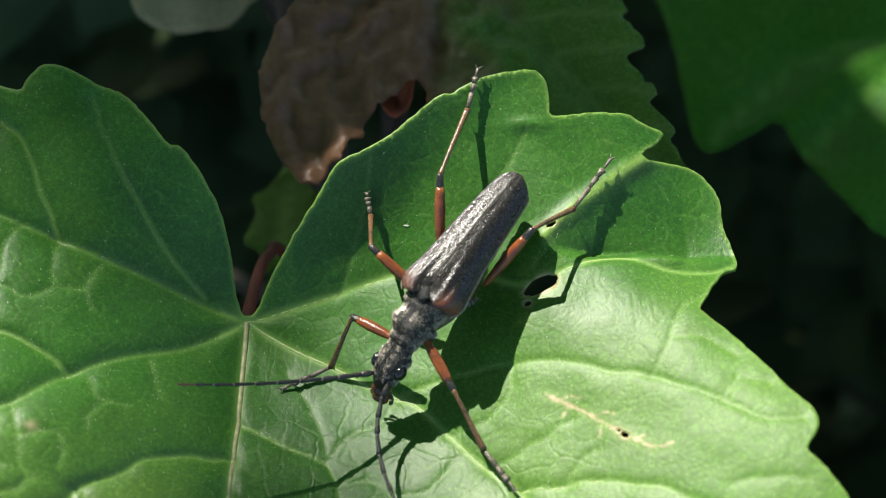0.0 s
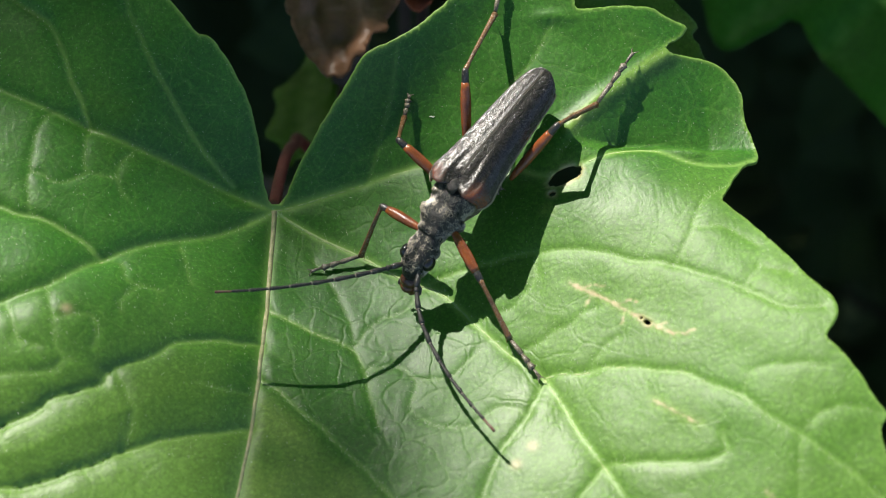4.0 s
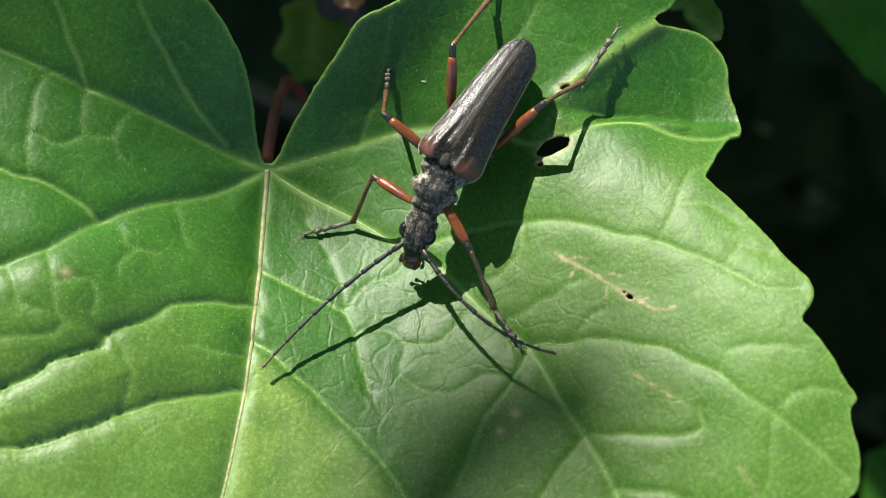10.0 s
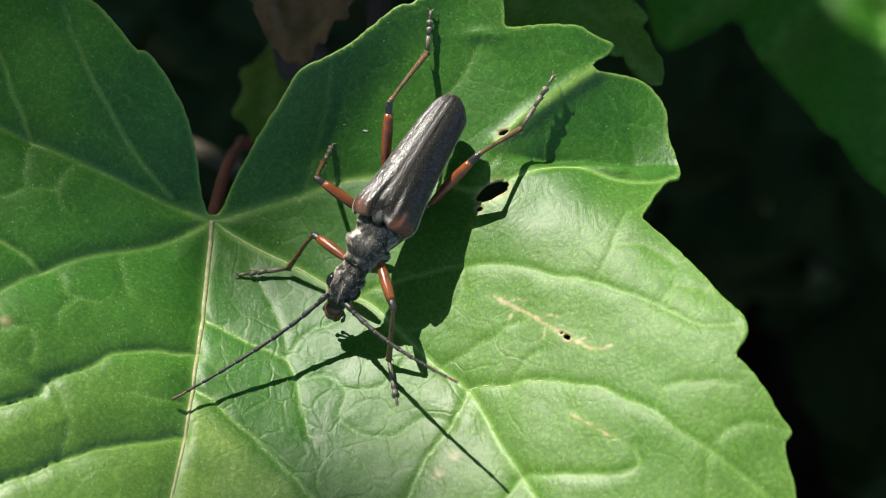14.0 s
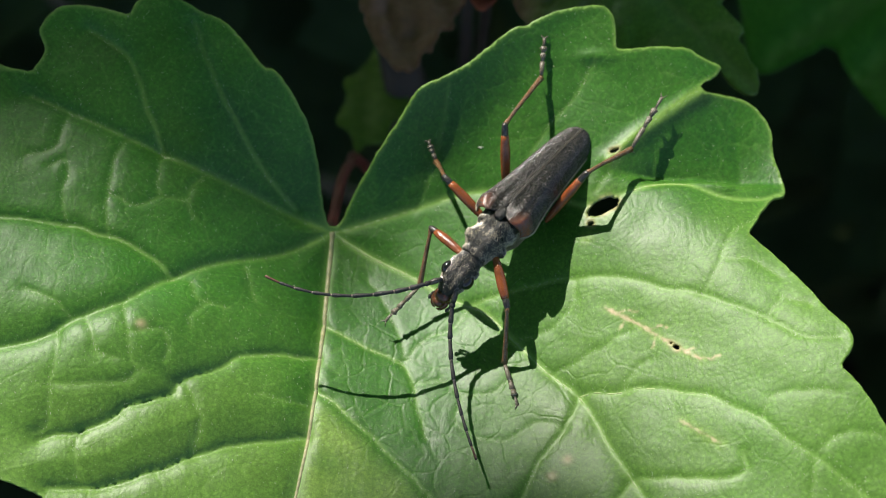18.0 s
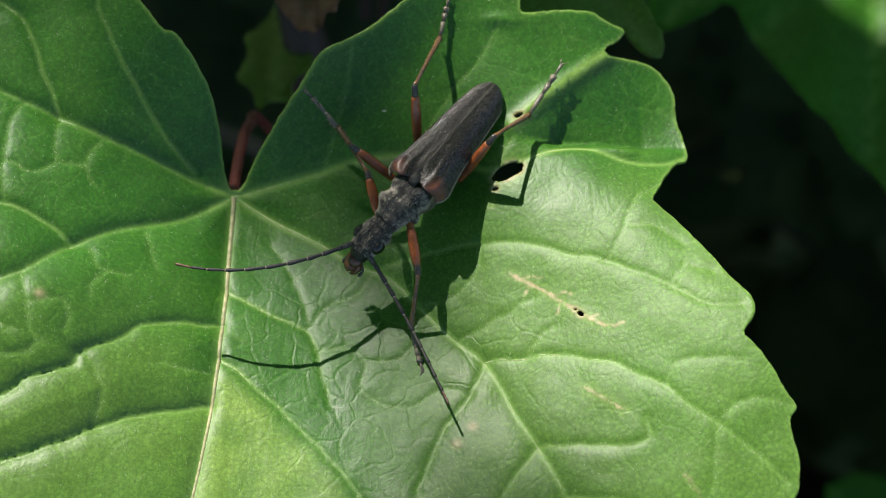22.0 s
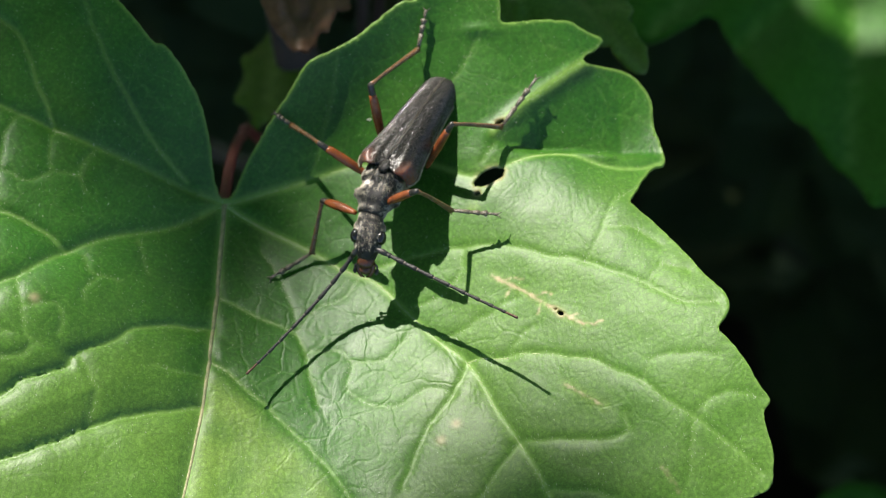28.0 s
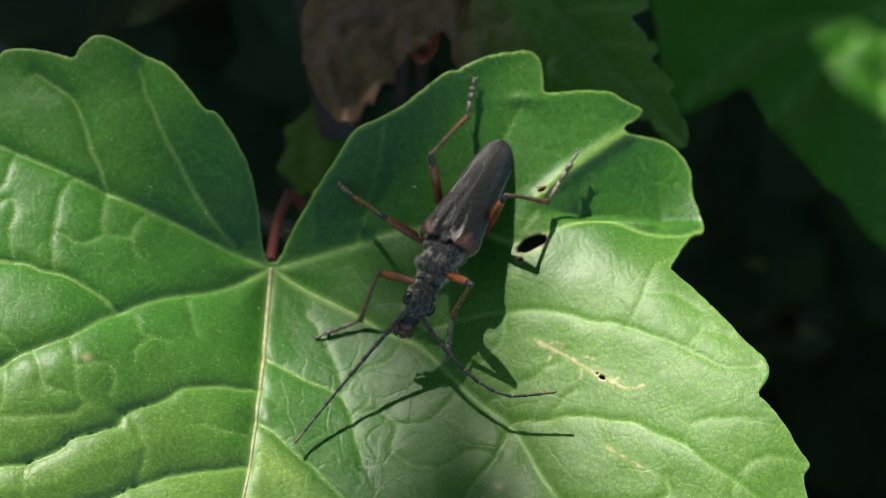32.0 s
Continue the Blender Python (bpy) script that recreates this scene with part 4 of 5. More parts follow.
# Sprigs high overhead on the breeze, whose soft shade wanders over the sunlit leaf.
def sprig(spots, grow):
    ob = tagged(new("hanging_sprig"), "thin leafy green sprig hanging overhead in the breeze", "twig", group="sprigs hanging overhead")
    for k, (x, y) in enumerate(spots):
        ring = ring_of([(x + grow * u, y + grow * w) for u, w in ((0, -8), (3.5, -6), (6.5, -4), (6.5, -1), (7, 3), (4, 5), (1, 8), (-2.5, 6), (-6, 4), (-6, 0), (-6, -4), (-3, -6))], 0.9, 0.2, 0.1, 9 + k)
        blade("leaf", ring, [], lambda p: 0.05 * p[:, 0] + 0.6 * ripple(p, 5, 1.0), 1.2, LEAF_DARK, ob, lambda p, z: {"vein": np.exp(-(np.abs(p[:, 0] - x) / 0.3) ** 2) * 0.5, "pale": np.zeros(len(p)), "scar": np.zeros(len(p))})
    v, f = tube([(x, y, -0.4) for x, y in spots] + [(30, 4, 1), (80, 2, 2), (125, 0, 0)], 0.3, 8)
    piece("stalk", v, f, BARK, ob)
    return ob


def bough():
    """The limb from which the sprigs hang, down to the ground behind."""
    ob = tagged(new("overhead_bough"), "long bare brown bough arching over the bush", "branch")
    spin = SUN.to_track_quat("Z", "Y").to_matrix()
    hold = SUN * 1500 + Vector((-18, -5, 0)) + spin @ Vector((118, 0, 0))
    way = [hold + spin @ Vector((-5, -160, 0)), hold, hold + spin @ Vector((20, 160, 0)), hold + Vector((350, 420, 40)), Vector((420, 2100, 300)), Vector((430, 2200, -440))]
    v, f = tube(smooth_path([tuple(q) for q in way], 8), [14 + 0.9 * i for i in range(41)], 12)
    piece("limb", v, f, BARK, ob)


bough()
sprigs = [sprig([(-6.5, 0), (0, -1.5), (6.5, 1)], 1.0), sprig([(-4, -3), (3, 2)], 0.58), sprig([(-6, -3), (0, 3), (5, 8), (4, -5)], 0.76)]

# A twig overhead whose leaves shade the upper part of the sunlit leaf for a while.
shade_twig = tagged(new("hanging_twig"), "leafy green twig hanging overhead in the breeze", "twig")
for k, (x, y, turn, grow) in enumerate(((-13, 3, 70, 0.95), (-2, 8, 10, 0.95), (10, 4, -60, 0.95), (4, -7, 190, 0.9), (-9, -8, 150, 0.85))):
    c, s = math.cos(radians(turn)), math.sin(radians(turn))
    ring = ring_of([(grow * (u * c - w * s) + x, grow * (u * s + w * c) + y) for u, w in ((0, -9), (4, -6), (7.5, -5), (6, -1), (8, 3), (3.5, 4), (1, 9), (-2.5, 5), (-7.5, 4), (-5.5, 0), (-7, -5), (-3, -5.5))], 1.0, 0.2, 0.1, 30 + k)
    blade("leaf", ring, [], lambda p: 0.8 * ripple(p, 6, 1.0 + k), 1.4, LEAF_DARK, shade_twig, lambda p, z: {"vein": np.zeros(len(p)), "pale": np.zeros(len(p)), "scar": np.zeros(len(p))})
v, f = tube([(-16, 0, -0.8), (0, 0, -1.2), (14, 1, -1), (40, 6, 2)], 0.6, 8)
piece("stalk", v, f, BARK, shade_twig)


# ---- the beetle; lengths in millimetres, x ahead, z up from the leaf ----
TOP = 6.0
beetle = tagged(new("longhorn_beetle"), "black flower longhorn beetle with orange-brown legs, standing on the leaf", "beetle")
WIDTH_AT = ((0, 2.1), (0.04, 2.5), (0.09, 2.62), (0.2, 2.36), (0.35, 2.12), (0.6, 1.87), (0.8, 1.66), (0.9, 1.52), (0.95, 1.38), (0.98, 1.18), (1, 0.85))


def down(shape, count, length, material, parent, flow, seed, keep=None, lift=0.25, thick=0.018):
    """Short hairs lying on a surface, combed along flow, as one mesh."""
    rng = np.random.RandomState(seed)
    verts, faces = shape
    tris = [(q[0], q[i], q[i + 1]) for q in faces if len(q) < 8 for i in (1, 2) if i + 1 < len(q)]
    p = np.array(verts, float)
    a, b, c = (p[[t[i] for t in tris]] for i in range(3))
    nrm = np.cross(b - a, c - a)
    area = np.linalg.norm(nrm, axis=1)
    nrm = nrm / np.maximum(area, 1e-9)[:, None]
    out_v, out_f = [], []
    for k in rng.choice(len(tris), count, p=area / area.sum()):
        u, w = rng.rand(2)
        if u + w > 1:
            u, w = 1 - u, 1 - w
        q = a[k] + (b[k] - a[k]) * u + (c[k] - a[k]) * w
        if keep and not keep(q):
            continue
        m = nrm[k]
        d = np.array(flow, float) + rng.normal(0, 0.45, 3)
        d -= m * (d @ m)
        d = d / max(np.linalg.norm(d), 1e-6) + m * lift * rng.uniform(0.3, 1.6)
        side = np.cross(m, d)
        side /= max(np.linalg.norm(side), 1e-6)
        n, r = length * rng.uniform(0.6, 1.4), thick
        i = len(out_v)
        out_v += [tuple(q + side * r), tuple(q - side * r), tuple(q + d * n * 0.5 + m * 0.03), tuple(q + d * n)]
        out_f += [(i, i + 2, i + 3), (i + 2, i + 1, i + 3), (i, i + 1, i + 2)]
    ob = piece("down", out_v, out_f, material, parent)
    return ob


def elytron(side):
    verts, faces, red = [], [], []
    nu, nw = 56, 26
    for i in range(nu + 1):
        u = i / nu
        half = np.interp(u, *zip(*WIDTH_AT))
        for k in range(nw + 1):
            w = k / nw
            a = radians(86) * w
            x = -0.05 - 12.0 * u - 0.45 * (1 - u) * max(0, 0.35 - w) / 0.35 * 0.8 + 0.25 * math.sin(math.pi * min(1, w * 1.2)) * max(0, 1 - u * 8)
            x += 0.9 * u ** 20 * w ** 3
            y = 0.02 + half * math.sin(a)
            z = TOP + 0.1 * math.sin(math.pi * u) - 0.55 * u ** 3 - (1.75 - 0.35 * u) * (1 - math.cos(a)) ** 1.4
            z += 0.20 * math.exp(-((u - 0.07) / 0.06) ** 2 - ((w - 0.62) / 0.2) ** 2) - 0.22 * math.exp(-((u - 0.02) / 0.06) ** 2 - (w / 0.3) ** 2)
            z += 0.012 * math.exp(-(w / 0.05) ** 2) - 0.012 * math.exp(-((w - 0.12) / 0.06) ** 2) + 0.045 * math.sin(26 * w) * math.exp(-((u - 0.15) / 0.12) ** 2) * (0.12 < w < 0.8) + 0.03 * math.exp(-((w - 0.45) / 0.07) ** 2) * max(0, 1 - u * 1.6)
            verts.append((x, side * y, z))
            red.append(math.exp(-((u - 0.035) / 0.055) ** 2) * min(1, max(0, (w - 0.25) / 0.25)))
    for i in range(nu):
        for k in range(nw):
            q = (i * (nw + 1) + k, (i + 1) * (nw + 1) + k, (i + 1) * (nw + 1) + k + 1, i * (nw + 1) + k + 1)
            faces.append(q if side < 0 else q[::-1])
    ob = piece("elytron", verts, faces, ELYTRA, beetle, "black wing case with silvery down and a reddish shoulder")
    ob.data.attributes.new("red", "FLOAT", "POINT").data.foreach_set("value", red)
    s = ob.modifiers.new("thickness", "SOLIDIFY")
    s.thickness, s.offset = 0.12 * MM, -1.0
    down((verts, faces), 7500, 0.085, DOWN, ob, (-1, 0, 0), 5 + side, lift=0.2, thick=0.009)
    rim = [verts[i * (nw + 1) + nw] for i in range(nu + 1)]
    v, f = tube([(x, y + side * 0.03, z - 0.02) for x, y, z in rim], 0.085, 6)
    piece("rim", v, f, RIM, ob, "pale downy edge of the wing case")
    seam = [verts[i * (nw + 1)] for i in range(4, nu)]
    v, f = tube([(x, y + side * 0.03, z + 0.012) for x, y, z in seam], 0.03, 5)
    piece("seam", v, f, SEAM, ob)


elytron(1)
elytron(-1)
v, f = tube([(0.3, 0, TOP - 0.5), (-0.1, 0, TOP - 0.26), (-0.6, 0, TOP - 0.2), (-1.05, 0, TOP - 0.26)], [0.3, 0.46, 0.34, 0.05], 12, 0.35)
piece("scutellum", v, f, FUR, beetle)
v, f = tube([(0.2, 0, TOP - 1.6), (0.0, 0, TOP - 1.55), (-0.8, 0, TOP - 1.5), (-1.8, 0, TOP - 1.5)], [1.2, 1.66, 1.74, 1.6], 18, 0.62)
piece("mesothorax", v, f, FUR, beetle)
v, f = tube([(0.6, 0, TOP - 2.9), (-0.6, 0, TOP - 2.9), (-2.5, 0, TOP - 2.9), (-5, 0, TOP - 2.8), (-6.2, 0, TOP - 2.7)], [1.4, 1.85, 1.9, 1.7, 1.4], 18, 1.05)
piece("thorax", v, f, PALE_FUR, beetle, "thorax underside with pale grey down")
for k in range(5):
    x = -5.6 - 1.15 * k
    r = 1.75 - 0.2 * k
    v, f = tube([(x + 0.25, 0, TOP - 2.45), (x - 0.2, 0, TOP - 2.45), (x - 0.9, 0, TOP - 2.42), (x - 1.15, 0, TOP - 2.4)], [r * 0.92, r, r * 0.98, r * 0.85], 16, 0.72)
    piece("abdomen_ring", v, f, PALE_FUR, beetle)

prothorax_pivot = Vector((0, 0, TOP - 2.0))
pro = tube([(-1.3, 0, -0.3), (-0.5, 0, -0.12), (0.0, 0, 0), (0.35, 0, 0.06), (0.75, 0, 0.0), (1.2, 0, 0.05), (1.75, 0, 0.08), (2.3, 0, 0.05), (2.7, 0, -0.02), (3.0, 0, -0.02), (3.3, 0, -0.05)],
           [1.35, 1.6, 1.78, 1.72, 1.5, 1.5, 1.62, 1.42, 1.16, 1.16, 1.05], 24, 0.88)
pro = ([(x, y * (1 + 0.10 * math.exp(-((x - 1.6) / 0.35) ** 2)), z - 0.16 * math.exp(-(y / 0.28) ** 2) * (z > 0.6) + 0.14 * math.exp(-((abs(y) - 0.7) / 0.4) ** 2 - ((x - 1.7) / 0.5) ** 2) * (z > 0.4)) for x, y, z in pro[0]], pro[1])
v, f = joined(pro, ball((1.6, 1.5, -0.1), (0.5, 0.42, 0.45), 8, 10), ball((1.6, -1.5, -0.1), (0.5, 0.42, 0.45), 8, 10))
prothorax = piece("prothorax", v, f, FUR, beetle, "knobbly black prothorax with golden-grey down")
down((v, f), 8500, 0.13, HAIR, prothorax, (-1.2, 0, 0), 41, lift=0.3, thick=0.007, keep= lambda q: q[2] > -0.9 and noise.noise((q[0] * 2.8, q[1] * 2.8, 4)) > -0.16 and abs(abs(q[1]) - 0.35) > 0.1)

head_pivot = Vector((3.0, 0, TOP - 2.05))
skull = tube([(-0.1, 0, 0), (0.4, 0, 0.03), (1.0, 0, 0.03), (1.6, 0, 0.02), (2.2, 0, -0.02), (2.8, 0, -0.15), (3.4, 0, -0.42), (3.9, 0, -0.75), (4.2, 0, -1.0)], [0.92, 1.0, 1.1, 1.2, 1.22, 1.08, 0.85, 0.65, 0.5], 20, 0.86)
skull = ([(x, y, z - 0.16 * math.exp(-(y / 0.22) ** 2) * (z > 0.3)) for x, y, z in skull[0]], skull[1])
v, f = joined(skull, ball((2.95, 0.6, 0.22), (0.38, 0.34, 0.3), 7, 10), ball((2.95, -0.6, 0.22), (0.38, 0.34, 0.3), 7, 10), ball((1.25, 0.98, -0.1), (0.45, 0.3, 0.5), 7, 10), ball((1.25, -0.98, -0.1), (0.45, 0.3, 0.5), 7, 10))
head = piece("head", v, f, FUR, beetle, "black downy head")
down((v, f), 3600, 0.13, HAIR, head, (1.2, 0, 0), 43, lift=0.3, thick=0.007, keep= lambda q: q[2] > -0.6 and q[0] < 3.3 and noise.noise((q[0] * 3.0, q[1] * 3.0, 9)) > -0.16)
for s in (1, -1):
    v, f = joined(ball((2.1, s * 1.0, 0.2), (0.62, 0.47, 0.58), 14, 18))
    piece("eye", v, f, EYE, head, "shiny black compound eye")
    v, f = tube(smooth_path([(4.0, s * 0.45, -0.8), (4.55, s * 0.55, -1.05), (4.95, s * 0.36, -1.35), (5.05, s * 0.08, -1.55)], 5), [0.3 - 0.016 * i for i in range(16)], 8, 0.7)
    piece("mandible", v, f, MOUTH, head)
    for a, b, c in (((3.9, s * 0.55, -1.0), (4.25, s * 0.9, -1.25), (4.8, s * 0.85, -1.5)), ((3.8, s * 0.3, -1.2), (4.1, s * 0.55, -1.5), (4.5, s * 0.5, -1.75))):
        v, f = tube(smooth_path([a, b, c], 5), [0.09] * 7 + [0.12, 0.17, 0.16, 0.08], 8)
        piece("palp", v, f, BLACK, head)
v, f = ball((4.0, 0, -0.5), (0.62, 0.74, 0.52), 10, 16)
piece("clypeus", v, f, MOUTH, head, "shiny reddish-brown clypeus")
v, f = ball((4.6, 0, -0.85), (0.42, 0.54, 0.42), 9, 14)
piece("labrum", v, f, MOUTH, head)

LEGS = {  # hip under the body, femur, tibia, tarsus, way in which the knee bends
    "a": ((2.86, -0.94, -3.62), 4.09, 4.89, 4.20, (-0.96, -0.76)),
    "b": ((-1.18, -1.58, -3.83), 5.19, 4.70, 1.90, (0.61, -0.23)),
    "c": ((-4.30, -2.10, -3.53), 6.14, 6.51, 3.50, (-0.16, -0.35)),
    "d": ((1.87, 1.03, -2.36), 4.56, 4.80, 3.95, (0.14, 0.55)),
    "e": ((-4.24, 1.98, -3.73), 5.66, 5.39, 5.40, (-0.09, 0.19)),
    "f": ((-1.0, 1.2, -4.3), 3.6, 3.4, 2.0, (0.0, 0.3)),
}


def leg(femur, tibia, tarsus):
    """A leg stretched along x: femur with black knee, tibia with spurs, jointed tarsus with two claws."""
    n = 15
    xs = [femur * i / (n - 1) for i in range(n)]
    profile = ((0, 0.18), (0.08, 0.26), (0.3, 0.38), (0.6, 0.43), (0.8, 0.36), (0.92, 0.25), (1, 0.22))
    v, f = tube([(x, 0, 0.06 * math.sin(math.pi * x / femur)) for x in xs[:-2]], [np.interp(x / femur, *zip(*profile)) for x in xs[:-2]], 12, 0.85)
    thigh = piece("leg", v, f, ORANGE, beetle, "orange-brown leg with a black knee")
    v, f = joined(tube([(xs[-4] + 0.1, 0, 0.03), (xs[-3], 0, 0.03), (xs[-2], 0, 0.02), (xs[-1], 0, 0), (xs[-1] + 0.2, 0, -0.02)], [0.23, 0.29, 0.28, 0.26, 0.13], 12, 0.9))
    piece("knee", v, f, BLACK, thigh)
    shin = smooth_path([(0, 0, 0), (tibia * 0.3, 0, 0.09), (tibia * 0.7, 0, 0.05), (tibia, 0, 0)], 5)
    m = len(shin)
    rod = tube(shin, [0.15 + 0.10 * (i / (m - 1)) ** 1.5 + (0.06 if i < 2 else 0) for i in range(m)], 10)
    spurs = [tube([(tibia - 0.15, s * 0.16, -0.08), (tibia + 0.22, s * 0.34, -0.22)], [0.055, 0.01], 5) for s in (1, -1)]
    v, f = joined(rod, *spurs)
    lower = piece("tibia", v, f, BROWN, thigh)
    t = tarsus
    cuts = ((0.0, 0.40, 0.14, 0.22), (0.40, 0.60, 0.15, 0.26), (0.60, 0.75, 0.16, 0.32), (0.73, 0.97, 0.09, 0.15))
    parts = [tube([(t * a, 0, 0.02), (t * (a + b) / 2, 0, 0.05), (t * (b - 0.03), 0, 0.0), (t * b, 0, -0.04)], [r, (r + q) / 2, q, q * 0.5], 8, 0.7) for a, b, r, q in cuts]
    parts.append(tube([(0, 0, 0.02), (t * 0.5, 0, 0.02), (t * 0.95, 0, 0.0)], [0.10, 0.10, 0.07], 6))
    for s in (1, -1):
        parts.append(tube(smooth_path([(t * 0.95, s * 0.05, 0), (t * 0.99, s * 0.2, 0.02), (t * 1.03, s * 0.3, -0.12)], 4), [0.06 - 0.005 * i for i in range(9)], 6))
    v, f = joined(*parts)
    foot = piece("tarsus", v, f, TARSUS, thigh, "dark jointed foot with paired claws")
    return thigh, lower, foot


legs = {key: leg(*spec[1:4]) for key, spec in LEGS.items()}

SEGMENTS = (1.15, 0.35, 1.3, 1.25, 1.65, 1.65, 1.6, 1.5, 1.4, 1.3, 1.25)


def antenna():
    """Eleven joints; the first carries the others."""
    made = []
    for i, n in enumerate(SEGMENTS):
        r = 0.225 - 0.012 * i
        if i == 0:
            v, f = tube([(0, 0, 0), (0.25, 0, 0), (0.7, 0, 0), (n, 0, 0)], [0.13, 0.17, 0.25, 0.2], 10)
            made.append(piece("antenna", v, f, BLACK, beetle, "long thin dark grey jointed antenna"))
            continue
        v, f = tube([(-0.02, 0, 0), (n * 0.12, 0, 0), (n * 0.5, 0, 0), (n * 0.88, 0, 0), (n + 0.03, 0, 0)], [r * 0.72, r * 0.8, r * 0.9, r * 1.12, r * 0.8], 8)
        whole = len(f)
        if 2 < i < 10:
            v, f = joined((v, f), tube([(-0.04, 0, 0), (0.04, 0, 0), (0.11, 0, 0)], [r * 0.6, r * 0.86, r * 0.84], 8))
        part = piece("segment", v, f, TIP if i == 10 else ANTENNA, made[0])
        part.data.materials.append(RING)
        part.data.polygons.foreach_set("material_index", [int(k >= whole) for k in range(len(f))])
        made.append(part)
    return made


antennae = [antenna(), antenna()]


# ---- movement ----
# The beetle's body: time, place of the scutellum, turn, pitch, roll.
BODY = [
    (0, -6.64, 2.33, 3.28, -127.17, -3.08, 1.33),
    (1, -6.49, 2.29, 3.28, -126.39, -1.51, 0.94),
    (2, -6.57, 2.35, 3.28, -127.07, -1.95, 2.35),
    (3, -6.56, 2.29, 3.28, -126.88, -1.32, 2.21),
    (5.5, -6.37, 1.83, 3.28, -127.52, -2.92, -3.09),
    (7, -6.28, 1.77, 3.29, -127.37, -2.93, -3.88),
    (8, -6.19, 1.77, 3.29, -127.15, -2.82, -3.69),
    (8.5, -6.21, 1.93, 3.29, -126.25, -3.89, -3.47),
    (9, -6.34, 1.97, 3.29, -125.99, -4.35, -3.17),
    (9.5, -6.26, 1.99, 3.28, -123.67, -2.25, -3.09),
    (10, -6.46, 1.88, 3.27, -122.40, -0.53, -3.15),
    (10.5, -6.55, 1.66, 3.28, -122.14, 0.62, -2.69),
    (11, -6.81, 1.40, 3.28, -122.45, -1.64, -2.64),
    (11.5, -6.85, 0.46, 3.27, -122.44, -4.90, -4.64),
    (12, -6.64, 0.15, 3.26, -122.73, -9.07, -4.70),
    (12.5, -6.91, 0.71, 3.27, -122.38, -1.90, -4.56),
    (13, -6.75, 0.90, 3.29, -121.76, -1.45, -3.04),
    (14, -6.70, 0.83, 3.29, -120.01, -0.73, -3.05),
    (14.5, -6.73, 0.70, 3.29, -120.51, -0.26, -3.48),
    (15, -7.00, 1.00, 3.20, -118.00, -3.00, -3.00),
    (15.5, -7.00, 0.90, 3.60, -123.00, 1.00, -2.00),
    (17.5, -6.89, 1.98, 3.34, -128.61, 9.98, 0.20),
    (18, -6.24, 2.43, 3.33, -125.49, 15.33, -0.33),
    (18.5, -5.76, 2.42, 3.33, -123.04, 15.61, -2.09),
    (19, -5.74, 2.38, 3.33, -122.96, 14.47, -2.83),
    (20, -5.52, 2.52, 3.33, -121.75, 14.76, -3.72),
    (21, -5.43, 2.39, 3.32, -122.99, 11.95, -3.36),
    (22, -5.50, 2.42, 3.32, -124.02, 11.74, -2.56),
    (23, -5.87, 2.49, 3.32, -125.86, 9.25, 0.08),
    (24, -5.66, 2.49, 3.32, -125.55, 9.85, -0.12),
    (24.5, -5.47, 2.40, 3.31, -123.72, 10.13, -2.62),
    (26.5, -6.19, 3.32, 3.50, -120.50, 12.50, -1.00),
    (27, -6.61, 3.94, 3.60, -118.50, 15.00, 0.00),
    (28, -6.62, 4.14, 3.31, -117.13, 14.68, 0.33),
    (29, -6.19, 4.02, 3.32, -114.57, 15.77, -0.45),
    (30, -5.92, 4.29, 3.33, -114.94, 17.44, 0.08),
    (30.5, -5.71, 4.20, 3.32, -116.14, 15.41, 0.35),
    (31, -5.45, 3.86, 3.31, -115.83, 12.99, 0.08),
    (32, -5.34, 3.59, 3.31, -115.45, 11.95, -0.73),
]
# How far head and prothorax turn aside, and how far the head leans over.
HEAD = [(0, 0, 0), (3, 3, 0), (5.5, -1, 0), (8, -2, 0), (9, 4, 0), (9.5, 8, 0), (10.5, 9, 0), (11, 4, 0), (11.5, -6, 0), (12, -8, 0), (13, -2, 0), (15, -6, 0), (17.5, -7, 0), (18, -2, -10), (19, -9, 0), (20, -7, -25),
        (21, -10, 0), (22, -7, 0), (23, -3, 0), (24.5, -7, 0), (26.5, 9, 0), (27, 13, 0), (29, 15, 0), (30, 13, 0), (30.5, 5, -15), (31, 3, -25), (32, 3, -25)]
